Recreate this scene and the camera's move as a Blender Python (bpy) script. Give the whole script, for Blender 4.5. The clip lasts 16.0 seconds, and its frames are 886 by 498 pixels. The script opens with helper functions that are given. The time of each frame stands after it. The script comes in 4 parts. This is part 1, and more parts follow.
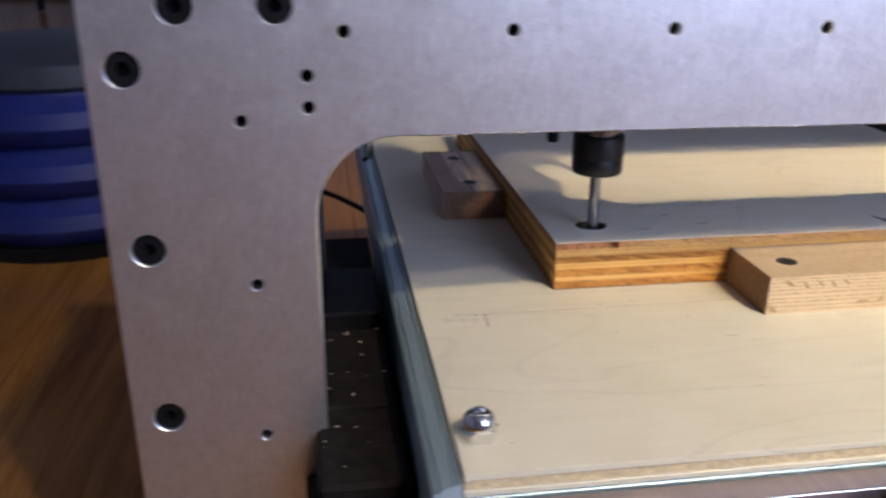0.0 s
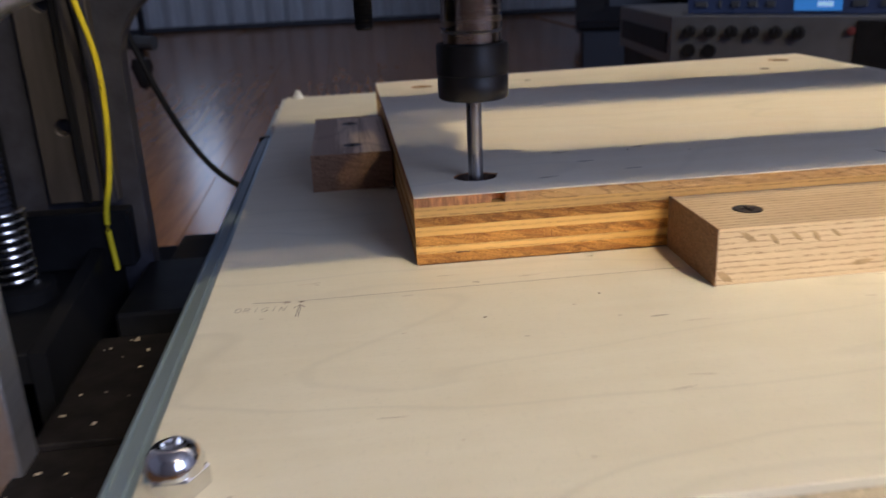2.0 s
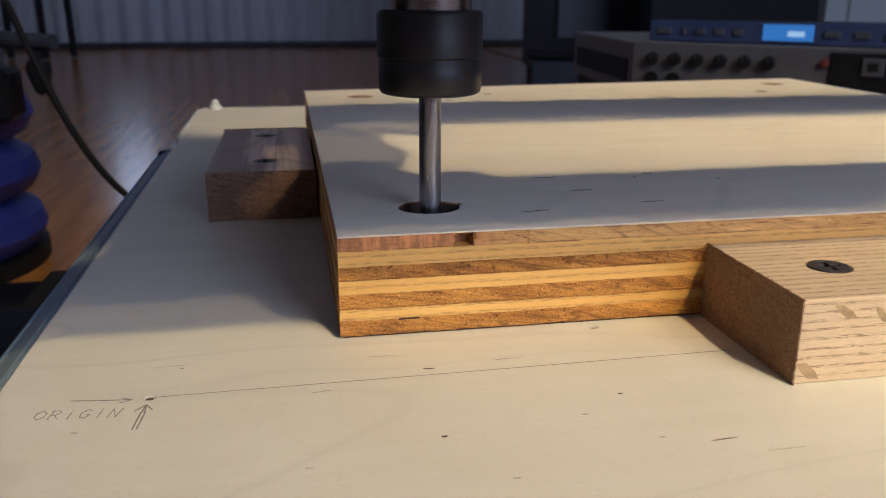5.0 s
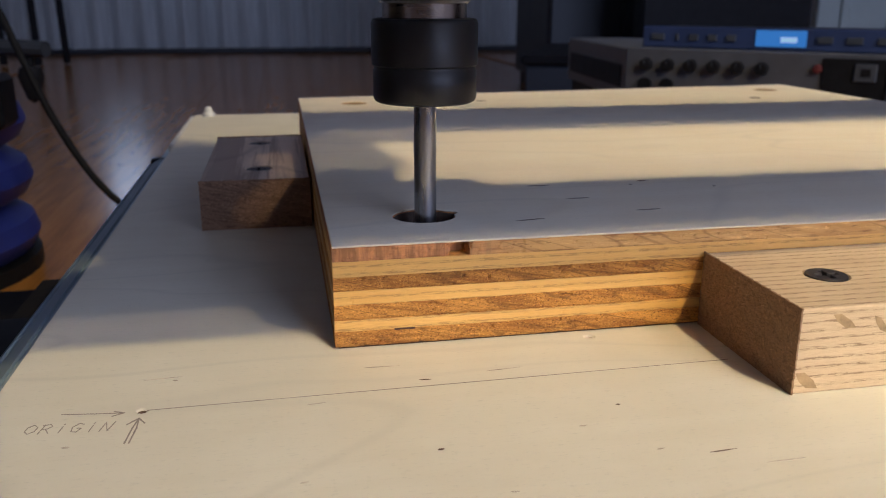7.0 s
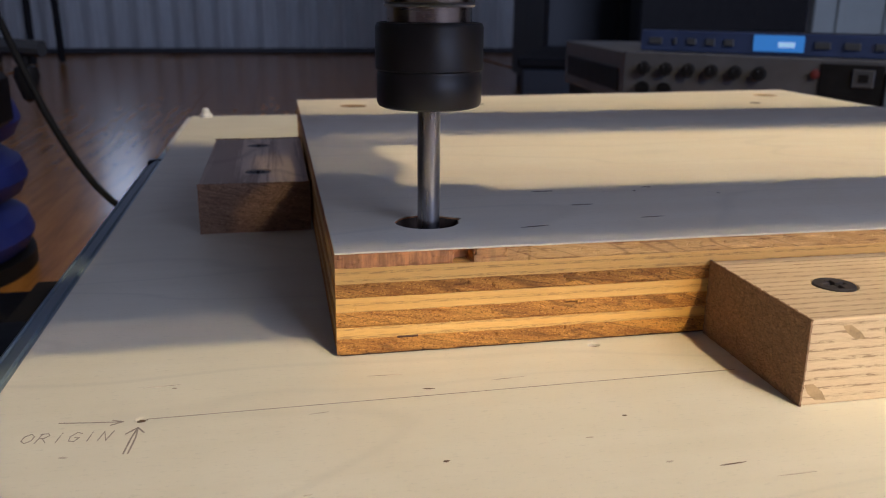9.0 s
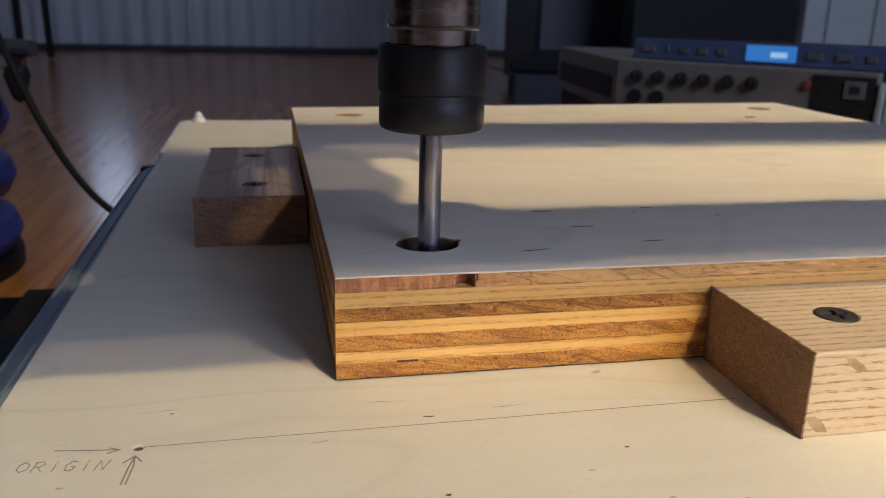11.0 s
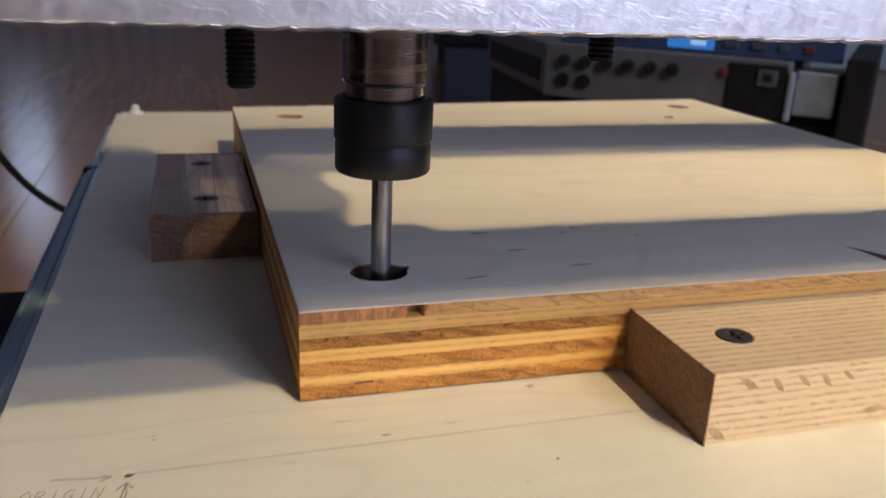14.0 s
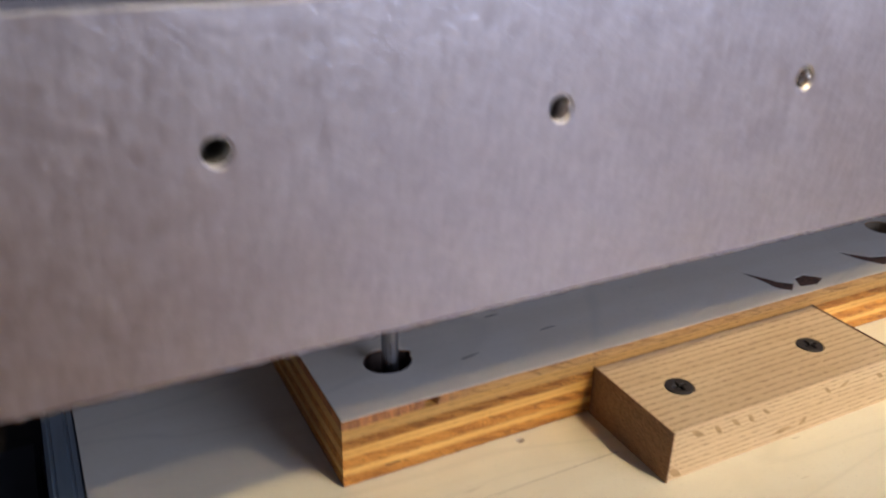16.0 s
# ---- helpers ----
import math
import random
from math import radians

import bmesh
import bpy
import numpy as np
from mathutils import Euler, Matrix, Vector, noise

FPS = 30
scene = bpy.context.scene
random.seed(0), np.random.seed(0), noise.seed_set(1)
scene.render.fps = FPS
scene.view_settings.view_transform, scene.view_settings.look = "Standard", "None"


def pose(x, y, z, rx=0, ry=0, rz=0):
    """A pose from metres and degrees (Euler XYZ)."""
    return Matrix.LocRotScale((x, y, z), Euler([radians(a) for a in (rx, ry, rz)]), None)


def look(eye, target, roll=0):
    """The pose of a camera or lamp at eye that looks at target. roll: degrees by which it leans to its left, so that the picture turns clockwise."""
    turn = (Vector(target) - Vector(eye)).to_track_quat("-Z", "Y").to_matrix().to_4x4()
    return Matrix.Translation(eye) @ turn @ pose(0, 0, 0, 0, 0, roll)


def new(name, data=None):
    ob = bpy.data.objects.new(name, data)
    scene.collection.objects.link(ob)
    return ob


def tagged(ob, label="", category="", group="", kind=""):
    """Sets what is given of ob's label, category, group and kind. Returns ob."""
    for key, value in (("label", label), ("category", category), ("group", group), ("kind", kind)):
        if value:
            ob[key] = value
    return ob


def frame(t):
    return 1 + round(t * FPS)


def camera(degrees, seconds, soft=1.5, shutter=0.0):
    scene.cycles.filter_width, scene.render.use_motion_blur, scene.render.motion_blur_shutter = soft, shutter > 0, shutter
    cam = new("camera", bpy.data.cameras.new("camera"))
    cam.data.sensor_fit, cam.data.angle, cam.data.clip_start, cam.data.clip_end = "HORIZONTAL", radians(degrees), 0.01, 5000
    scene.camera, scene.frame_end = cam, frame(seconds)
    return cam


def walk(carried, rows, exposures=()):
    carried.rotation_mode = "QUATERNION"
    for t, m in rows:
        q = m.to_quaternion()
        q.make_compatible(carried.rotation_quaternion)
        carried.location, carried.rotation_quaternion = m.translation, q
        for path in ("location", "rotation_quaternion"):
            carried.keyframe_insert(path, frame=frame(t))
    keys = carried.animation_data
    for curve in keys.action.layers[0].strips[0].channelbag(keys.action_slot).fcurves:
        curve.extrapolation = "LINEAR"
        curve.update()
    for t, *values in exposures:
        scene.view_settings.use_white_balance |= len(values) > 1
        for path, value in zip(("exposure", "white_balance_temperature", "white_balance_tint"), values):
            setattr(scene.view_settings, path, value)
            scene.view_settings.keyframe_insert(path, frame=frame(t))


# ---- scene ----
cam = camera(56.2, 16.0, 1.0, 0.8)
cam.data.dof.use_dof, cam.data.dof.focus_distance, cam.data.dof.aperture_fstop = True, 0.136, 48
PATH = [
    (0, (-0.0845, -0.278, 0.127), (0.194, 1.568, -0.591), 0.5),
    (0.5, (-0.051, -0.273, 0.119), (0.161, 1.589, -0.580), -2.0),
    (1, (-0.037, -0.250, 0.104), (0.165, 1.630, -0.547), -3.5),
    (1.5, (-0.0175, -0.233, 0.0905), (0.165, 1.668, -0.487), -4.0),
    (2, (-0.015, -0.207, 0.076), (0.185, 1.673, -0.574), -2.6),
    (2.5, (-0.01, -0.177, 0.07), (0.185, 1.715, -0.547), -1.6),
    (3, (-0.009, -0.162, 0.065), (0.207, 1.731, -0.544), -0.3),
    (3.5, (-0.006, -0.152, 0.064), (0.225, 1.743, -0.533), -0.7),
    (4, (-0.007, -0.142, 0.061), (0.305, 1.743, -0.53), 0.3),
    (6.5, (-0.007, -0.136, 0.058), (0.353, 1.745, -0.518), 0.1),
    (7, (-0.007, -0.136, 0.059), (0.356, 1.746, -0.514), 0.1),
    (7.5, (-0.007, -0.136, 0.059), (0.36, 1.745, -0.512), 0.2),
    (8, (-0.008, -0.136, 0.059), (0.364, 1.746, -0.51), 0.3),
    (8.5, (-0.008, -0.135, 0.059), (0.365, 1.746, -0.51), 0.4),
    (11, (-0.01, -0.131, 0.063), (0.393, 1.744, -0.505), 1.5),
    (11.5, (-0.008, -0.134, 0.064), (0.405, 1.739, -0.503), 1.6),
    (12, (-0.008, -0.136, 0.067), (0.413, 1.735, -0.501), 2.0),
    (12.5, (-0.008, -0.136, 0.068), (0.421, 1.733, -0.501), 1.9),
    (13, (-0.008, -0.135, 0.067), (0.43, 1.731, -0.503), 1.6),
    (13.5, (-0.012, -0.136, 0.071), (0.465, 1.72, -0.502), 1.9),
    (14, (-0.017, -0.142, 0.0802), (0.547, 1.67, -0.563), 2.6),
    (14.5, (-0.0248, -0.1495, 0.0855), (0.580, 1.609, -0.649), 2.8),
    (15, (-0.017, -0.1471, 0.0944), (0.764, 1.527, -0.671), 2.0),
    (15.3, (-0.0328, -0.1481, 0.1008), (0.756, 1.516, -0.679), 2.9),
    (15.6, (-0.0415, -0.1495, 0.1149), (0.751, 1.503, -0.685), 2.2),
    (16, (-0.0495, -0.1422, 0.1318), (0.784, 1.465, -0.72), 1.3),
]
walk(cam, [(t, look(eye, target, roll)) for t, eye, target, roll in PATH],
     [(0, 0.1, 6000, 10), (0.5, -0.1, 5950, 10), (1.5, -0.12, 5900, 10), (2.0, -0.08, 6200, 10), (3.0, 0.0, 6300, 10), (14.0, 0.0, 6350, 10), (15.0, -0.3, 6200, 10), (15.5, -0.27, 6300, 10), (16.0, -0.2, 6500, 10)])

# ---- light ----
world = bpy.data.worlds.new("world")
scene.world = world
world.use_nodes = True
world.node_tree.nodes["Background"].inputs[0].default_value = (0.42, 0.55, 0.85, 1)
world.node_tree.nodes["Background"].inputs[1].default_value = 0.3


def area_light(name, eye, target, w, h, power, colour, spread=180):
    d = bpy.data.lights.new(name, "AREA")
    d.shape, d.size, d.size_y, d.energy, d.color = "RECTANGLE", w, h, power, colour
    d.spread = radians(spread)
    ob = new(name, d)
    ob.matrix_world = look(eye, target)
    return ob


# two warm bulbs of the work lamp in front of and above the machine
area_light("work_lamp_bulb", (0.40, -0.94, 1.12), (0.22, 0.07, 0.0), 0.05, 0.05, 0.94, (1.0, 0.80, 0.475), 36)
area_light("work_lamp_second_bulb", (0.875, -1.16, 1.12), (0.22, 0.07, 0.0), 0.05, 0.05, 0.38, (1.0, 0.80, 0.475), 36)
# cool daylight through the windows of the room
area_light("window_light_back", (1.35, -2.13, 1.20), (0.8, 0.0, 0.62), 1.5, 1.60, 51, (0.53, 0.605, 0.91))
area_light("window_light_far", (-0.66, 3.56, 0.60), (-0.5, 0.0, 0.2), 0.16, 0.5, 0.6, (0.55, 0.70, 1.0))

# ---- materials ----


def nodes_of(name, rough=0.5, metal=0.0, base=(0.5, 0.5, 0.5)):
    m = bpy.data.materials.new(name)
    m.use_nodes = True
    n, l = m.node_tree.nodes, m.node_tree.links
    b = n["Principled BSDF"]
    b.inputs["Base Color"].default_value = (*base, 1)
    b.inputs["Roughness"].default_value = rough
    b.inputs["Metallic"].default_value = metal
    return m, n, l, b


def coords(n, l, scale, rot=(0, 0, 0), turned=False):
    """Object coordinates, scaled; turned: rotated before the scaling."""
    tc, mp = n.new("ShaderNodeTexCoord"), n.new("ShaderNodeMapping")
    if turned:
        mp.vector_type = "TEXTURE"
        scale = [1.0 / c for c in scale]
    mp.inputs["Scale"].default_value = scale
    mp.inputs["Rotation"].default_value = [radians(a) for a in rot]
    l.new(tc.outputs["Object"], mp.inputs["Vector"])
    return mp.outputs[0]


def noise_tex(n, l, vec, scale, detail=4.0, rough=0.6, dist=0.0):
    t = n.new("ShaderNodeTexNoise")
    t.inputs["Scale"].default_value, t.inputs["Detail"].default_value = scale, detail
    t.inputs["Roughness"].default_value, t.inputs["Distortion"].default_value = rough, dist
    l.new(vec, t.inputs["Vector"])
    return t.outputs["Fac"]


def ramp(n, l, fac, stops):
    r = n.new("ShaderNodeValToRGB")
    e = r.color_ramp.elements
    while len(e) < len(stops):
        e.new(0.5)
    for el, (p, c) in zip(e, stops):
        el.position, el.color = p, (*c, 1)
    l.new(fac, r.inputs[0])
    return r.outputs[0]


def mix(n, l, fac, a, b, mode="MIX"):
    m = n.new("ShaderNodeMix")
    m.data_type, m.blend_type = "RGBA", mode
    for v, k in ((fac, 0), (a, 6), (b, 7)):
        if isinstance(v, (int, float)):
            m.inputs[k].default_value = v
        elif isinstance(v, tuple):
            m.inputs[k].default_value = (*v, 1)
        else:
            l.new(v, m.inputs[k])
    return m.outputs[2]


def bump(n, l, b, fac, strength, dist=0.0005):
    k = n.new("ShaderNodeBump")
    k.inputs["Strength"].default_value, k.inputs["Distance"].default_value = strength, dist
    l.new(fac, k.inputs["Height"])
    l.new(k.outputs[0], b.inputs["Normal"])


def wood(name, light, dark, stretch, grain=260.0, rough=0.55, relief=0.25, contrast=(0.38, 0.66), stain=None):
    """Sawn wood; stretch: coordinate scale, small along the grain."""
    m, n, l, b = nodes_of(name, rough)
    v = coords(n, l, stretch)
    fine = noise_tex(n, l, v, grain, 6, 0.65, 0.4)
    broad = noise_tex(n, l, v, grain * 0.16, 3, 0.5, 0.8)
    col = ramp(n, l, fine, [(contrast[0], dark), (contrast[1], light)])
    mid = tuple(0.55 * a + 0.45 * c for a, c in zip(light, dark))
    col = mix(n, l, ramp(n, l, broad, [(0.3, (0.0, 0.0, 0.0)), (0.8, (0.6, 0.6, 0.6))]), col, mid)
    blot = noise_tex(n, l, coords(n, l, (1, 1, 1)), 28, 3, 0.6)
    col = mix(n, l, ramp(n, l, blot, [(0.35, (0.0, 0.0, 0.0)), (0.75, (0.5, 0.5, 0.5))]), col, stain or tuple(0.78 * c for c in mid))
    ring = noise_tex(n, l, coords(n, l, tuple(max(0.28, c) for c in stretch)), 17, 2, 0.45, 0.5)
    col = mix(n, l, ramp(n, l, ring, [(0.470, (0, 0, 0)), (0.480, (0.42, 0.42, 0.42)), (0.488, (0, 0, 0)), (0.560, (0, 0, 0)), (0.568, (0.34, 0.34, 0.34)), (0.576, (0, 0, 0))]), col, tuple(0.8 * c for c in dark))
    fleck = noise_tex(n, l, coords(n, l, tuple(max(0.25, c) for c in stretch)), 2200, 3, 0.7)
    col = mix(n, l, ramp(n, l, fleck, [(0.32, (0.55, 0.55, 0.55)), (0.42, (0.0, 0.0, 0.0))]), col, tuple(0.80 * c for c in dark))
    l.new(col, b.inputs["Base Color"])
    bump(n, l, b, fine, relief)
    return m


def end_grain(name, light, dark, pit, stretch=(0.35, 1, 1), scale=2600.0, lean=13, near=None):
    """Sawn end grain: broad tone bands, fine dark pits and pale torn fibres."""
    m, n, l, b = nodes_of(name, 0.75)
    v = coords(n, l, stretch)
    fine = noise_tex(n, l, v, scale, 4, 0.7, 0.3)
    band = noise_tex(n, l, coords(n, l, (0.16, 1, 1.2), (0, 9, 0), True), 420, 4, 0.6, 1.2)
    line = noise_tex(n, l, coords(n, l, (0.10, 1, 1), (0, lean, 0), True), 210, 2, 0.5, 0.5)
    col = ramp(n, l, band, [(0.34, dark), (0.62, light)])
    col = mix(n, l, ramp(n, l, fine, [(0.35, (0.85, 0.85, 0.85)), (0.45, (0, 0, 0))]), col, pit)
    col = mix(n, l, ramp(n, l, fine, [(0.57, (0, 0, 0)), (0.68, (0.75, 0.75, 0.75))]), col, tuple(min(1, c * 1.6) for c in light))
    col = mix(n, l, ramp(n, l, line, [(0.440, (0, 0, 0)), (0.455, (0.6, 0.6, 0.6)), (0.470, (0, 0, 0)), (0.570, (0, 0, 0)), (0.585, (0.55, 0.55, 0.55)), (0.600, (0, 0, 0))]), col, pit)
    if near:
        sep, mr = n.new("ShaderNodeSeparateXYZ"), n.new("ShaderNodeMapRange")
        l.new(coords(n, l, (1, 1, 1)), sep.inputs[0])
        l.new(sep.outputs[0], mr.inputs[0])
        mr.inputs[1].default_value, mr.inputs[2].default_value = 0.034, 0.020
        torn = ramp(n, l, noise_tex(n, l, coords(n, l, (1, 1, 0.12)), 700, 3, 0.6), [(0.40, tuple(0.55 * c for c in near)), (0.62, near)])
        col = mix(n, l, mr.outputs[0], col, torn)
    l.new(col, b.inputs["Base Color"])
    bump(n, l, b, fine, 0.9, 0.0006)
    return m


def pored(name, light, mid, pit, period=0.002, tilt=35):
    """Open-pored wood with its grain along x: thin rows of short dark pores between plain bands."""
    m, n, l, b = nodes_of(name, 0.55)
    w = n.new("ShaderNodeTexWave")
    w.wave_type, w.bands_direction, w.wave_profile = "BANDS", "Z", "SIN"
    w.inputs["Scale"].default_value, w.inputs["Distortion"].default_value = 0.314 / period, 3.2
    w.inputs["Detail"].default_value, w.inputs["Detail Scale"].default_value = 2.0, 0.5
    l.new(coords(n, l, (0.03, 1, 1), (tilt, 0, 0)), w.inputs["Vector"])
    pore = noise_tex(n, l, coords(n, l, (0.09, 1, 1)), 3800, 3, 0.7, 0.2)
    tone = noise_tex(n, l, coords(n, l, (0.05, 1, 1)), 160, 4, 0.6, 0.6)
    col = ramp(n, l, tone, [(0.35, mid), (0.65, light)])
    col = mix(n, l, ramp(n, l, w.outputs["Fac"], [(0.45, (0, 0, 0)), (1.0, (0.30, 0.30, 0.30))]), col, tuple(0.72 * c for c in mid))
    blot = noise_tex(n, l, coords(n, l, (0.45, 1, 1)), 55, 4, 0.6, 0.5)
    col = mix(n, l, ramp(n, l, blot, [(0.42, (0, 0, 0)), (0.70, (0.42, 0.42, 0.42))]), col, tuple(k * c for k, c in zip((0.76, 0.68, 0.58), mid)))
    mask = mix(n, l, 1.0, ramp(n, l, w.outputs["Fac"], [(0.66, (0.12, 0.12, 0.12)), (0.92, (0.95, 0.95, 0.95))]), ramp(n, l, pore, [(0.45, (1, 1, 1)), (0.51, (0, 0, 0))]), "MULTIPLY")
    col = mix(n, l, mask, col, pit)
    l.new(col, b.inputs["Base Color"])
    bump(n, l, b, pore, 0.4, 0.0003)
    return m


def plain(name, colour, rough=0.5, metal=0.0, vary=0.25, scale=60.0, relief=0.0, stretch=(1, 1, 1), spec=0.5):
    m, n, l, b = nodes_of(name, rough, metal, colour)
    b.inputs["Specular IOR Level"].default_value = spec
    f = noise_tex(n, l, coords(n, l, stretch), scale, 5, 0.65)
    col = ramp(n, l, f, [(0.3, tuple(c * (1 - vary) for c in colour)), (0.7, tuple(min(1, c * (1 + vary)) for c in colour))])
    l.new(col, b.inputs["Base Color"])
    r = n.new("ShaderNodeMapRange")
    r.inputs[3].default_value, r.inputs[4].default_value = max(0.03, rough - 0.12), min(1, rough + 0.12)
    l.new(f, r.inputs[0])
    l.new(r.outputs[0], b.inputs["Roughness"])
    if relief:
        bump(n, l, b, f, relief)
    return m


def brushed(name, colour=(0.395, 0.365, 0.345), rough=0.36):
    """Sanded aluminium: short scratches in many directions over a blotchy oxide film."""
    m, n, l, b = nodes_of(name, rough, 0.95, colour)
    s1 = noise_tex(n, l, coords(n, l, (60, 1, 240), (0, 20, 0), True), 4, 3, 0.65)
    s2 = noise_tex(n, l, coords(n, l, (220, 1, 55), (0, 6, 0), True), 4, 3, 0.65)
    s3 = noise_tex(n, l, coords(n, l, (90, 1, 300), (0, -52, 0), True), 3, 3, 0.65)
    blot = noise_tex(n, l, coords(n, l, (1, 1, 1)), 140, 6, 0.7)
    s = mix(n, l, 0.28, mix(n, l, 0.64, s1, s2), s3)
    s = mix(n, l, 0.24, s, blot)
    col = ramp(n, l, s, [(0.40, tuple(c * 0.92 for c in colour)), (0.62, tuple(min(1, c * 1.09) for c in colour))])
    high = s
    for turn, size in ((34, (80, 1, 1500)), (-61, (110, 1, 1700)), (8, (70, 1, 1400))):
        hair = noise_tex(n, l, coords(n, l, size, (0, turn, 0), True), 3, 2, 0.5)
        line = ramp(n, l, hair, [(0.60, (0, 0, 0)), (0.70, (0.34, 0.34, 0.34))])
        col = mix(n, l, line, col, tuple(min(1, c * 1.3) for c in colour))
        high = mix(n, l, 0.22, high, line, "ADD")
    l.new(col, b.inputs["Base Color"])
    r = n.new("ShaderNodeMapRange")
    r.inputs[1].default_value, r.inputs[2].default_value = 0.3, 0.7
    r.inputs[3].default_value, r.inputs[4].default_value = rough - 0.04, rough + 0.10
    l.new(s, r.inputs[0])
    l.new(r.outputs[0], b.inputs["Roughness"])
    bump(n, l, b, high, 0.30, 0.0004)
    return m


VENEER = wood("birch_veneer", (0.745, 0.695, 0.555), (0.70, 0.645, 0.50), (0.10, 1, 1), 170, 0.5, 0.14, stain=(0.62, 0.55, 0.40))
BOARD_VENEER = wood("board_veneer", (0.84, 0.775, 0.63), (0.79, 0.715, 0.56), (0.12, 1, 1), 150, 0.48, 0.05, stain=(0.76, 0.63, 0.44))
PLY_LONG = pored("ply_long_grain", (0.82, 0.495, 0.148), (0.73, 0.405, 0.105), (0.46, 0.235, 0.065), 0.0012)
PLY_END = end_grain("ply_end_grain", (0.72, 0.335, 0.068), (0.42, 0.158, 0.030), (0.12, 0.038, 0.009), (0.50, 1, 1), 4200)
PLY_RED = end_grain("ply_upper_face", (0.70, 0.41, 0.15), (0.60, 0.32, 0.10), (0.28, 0.12, 0.035), (0.10, 1, 1), 1100, 17, (0.70, 0.30, 0.11))
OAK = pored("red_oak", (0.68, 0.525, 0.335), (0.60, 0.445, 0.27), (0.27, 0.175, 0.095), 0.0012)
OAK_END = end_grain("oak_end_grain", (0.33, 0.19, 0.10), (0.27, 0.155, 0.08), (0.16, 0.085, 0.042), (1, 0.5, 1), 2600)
WALNUT_END = end_grain("walnut_end_grain", (0.34, 0.20, 0.125), (0.25, 0.14, 0.085), (0.13, 0.07, 0.04), (0.5, 1, 1), 1800)
WALNUT = wood("brown_striped_wood", (0.76, 0.60, 0.45), (0.31, 0.20, 0.135), (1, 0.03, 1), 130, 0.5, 0.2, (0.42, 0.50))
PLATE_ALU = brushed("sanded_aluminium", (0.90, 0.885, 0.90), 0.34)
APRON_ALU = brushed("apron_aluminium", (0.42, 0.37, 0.39), 0.36)
RAIL_ALU = plain("grey_blue_rail", (0.31, 0.395, 0.44), 0.40, 0.3, 0.18, 120, 0.05, (1, 0.1, 1))
BLACK = plain("black_anodised", (0.010, 0.010, 0.011), 0.5, 0.0, 0.3, 90, 0.05, spec=0.12)
BLACK_DUSTY = plain("black_dusty_metal", (0.013, 0.011, 0.010), 0.72, 0.0, 0.6, 160, 0.15, spec=0.1)
STEEL = plain("bright_steel", (0.62, 0.60, 0.57), 0.20, 1.0, 0.15, 300, 0.0, (1, 1, 0.1))
CUTTER = plain("cutter_steel", (0.36, 0.36, 0.38), 0.30, 1.0, 0.2, 300, 0.0, (1, 1, 0.1))
SHAFT = plain("spindle_shaft_steel", (0.34, 0.29, 0.25), 0.26, 1.0, 0.3, 400, 0.0, (0.1, 0.1, 1))
NUT_BLACK = plain("black_oxide_nut", (0.012, 0.011, 0.011), 0.42, 0.0, 0.25, 250, 0.02)
CHROME = plain("zinc_plated_steel", (0.75, 0.74, 0.72), 0.12, 1.0, 0.08, 200)
# steel inside the portal, its shade put into a very dark base colour
SHADE_STEEL = plain("grey_steel_in_shade", (0.036, 0.036, 0.046), 0.5, 0.0, 0.35, 110, 0.05, spec=0.3)
WORN_STEEL = plain("worn_brown_steel", (0.085, 0.073, 0.066), 0.42, 0.4, 0.45, 70, 0.05, (1, 1, 0.15))
GRAPHITE = plain("pencil_graphite", (0.27, 0.22, 0.17), 0.6, 0.0, 0.4, 900)
# dark grain flaws and pin marks; also the painted shade in a pin hole
FLAW_AND_SHADE = plain("dark_flaw_and_hole_shade", (0.13, 0.085, 0.05), 0.8, 0.0, 0.4, 500, spec=0.08)
SPECK = plain("grey_brown_fleck", (0.50, 0.43, 0.33), 0.7, 0.0, 0.4, 400, spec=0.15)
TAN = plain("tan_core_veneer", (0.60, 0.49, 0.31), 0.7, 0.0, 0.3, 400, spec=0.15)
YELLOW = plain("yellow_insulation", (0.75, 0.60, 0.02), 0.4, 0.0, 0.1, 80)
RUBBER = plain("black_rubber", (0.008, 0.008, 0.008), 0.6, 0.0, 0.2, 80, spec=0.12)
BLUE = plain("blue_plastic", (0.014, 0.025, 0.17), 0.55, 0.0, 0.25, 20)
GREY_PLASTIC = plain("grey_plastic", (0.045, 0.05, 0.058), 0.5, 0.0, 0.2, 30)
WHITE_PLASTIC = plain("white_plastic", (0.58, 0.58, 0.55), 0.6, 0.0, 0.3, 400, 0.4)
PURPLE = plain("purple_plastic", (0.055, 0.02, 0.075), 0.35, 0.0, 0.2, 60)
CHIPS = plain("pale_wood_chips", (0.45, 0.37, 0.26), 0.7, 0.0, 0.3, 500)
GEAR_GREY = plain("grey_painted_steel", (0.060, 0.063, 0.072), 0.7, 0.0, 0.2, 40, 0.03)
GEAR_TOP = plain("grey_lid_paint", (0.12, 0.125, 0.13), 0.6, 0.0, 0.2, 40, 0.03)
GEAR_BLUE = plain("dark_blue_panel", (0.022, 0.038, 0.100), 0.5, 0.0, 0.2, 40)
CASE_BLACK = plain("black_case_laminate", (0.010, 0.010, 0.011), 0.55, 0.0, 0.3, 50, 0.05, spec=0.15)
CASE_METAL = plain("case_edge_metal", (0.32, 0.38, 0.42), 0.34, 0.6, 0.25, 60)
RED = plain("red_plastic", (0.09, 0.010, 0.010), 0.6)
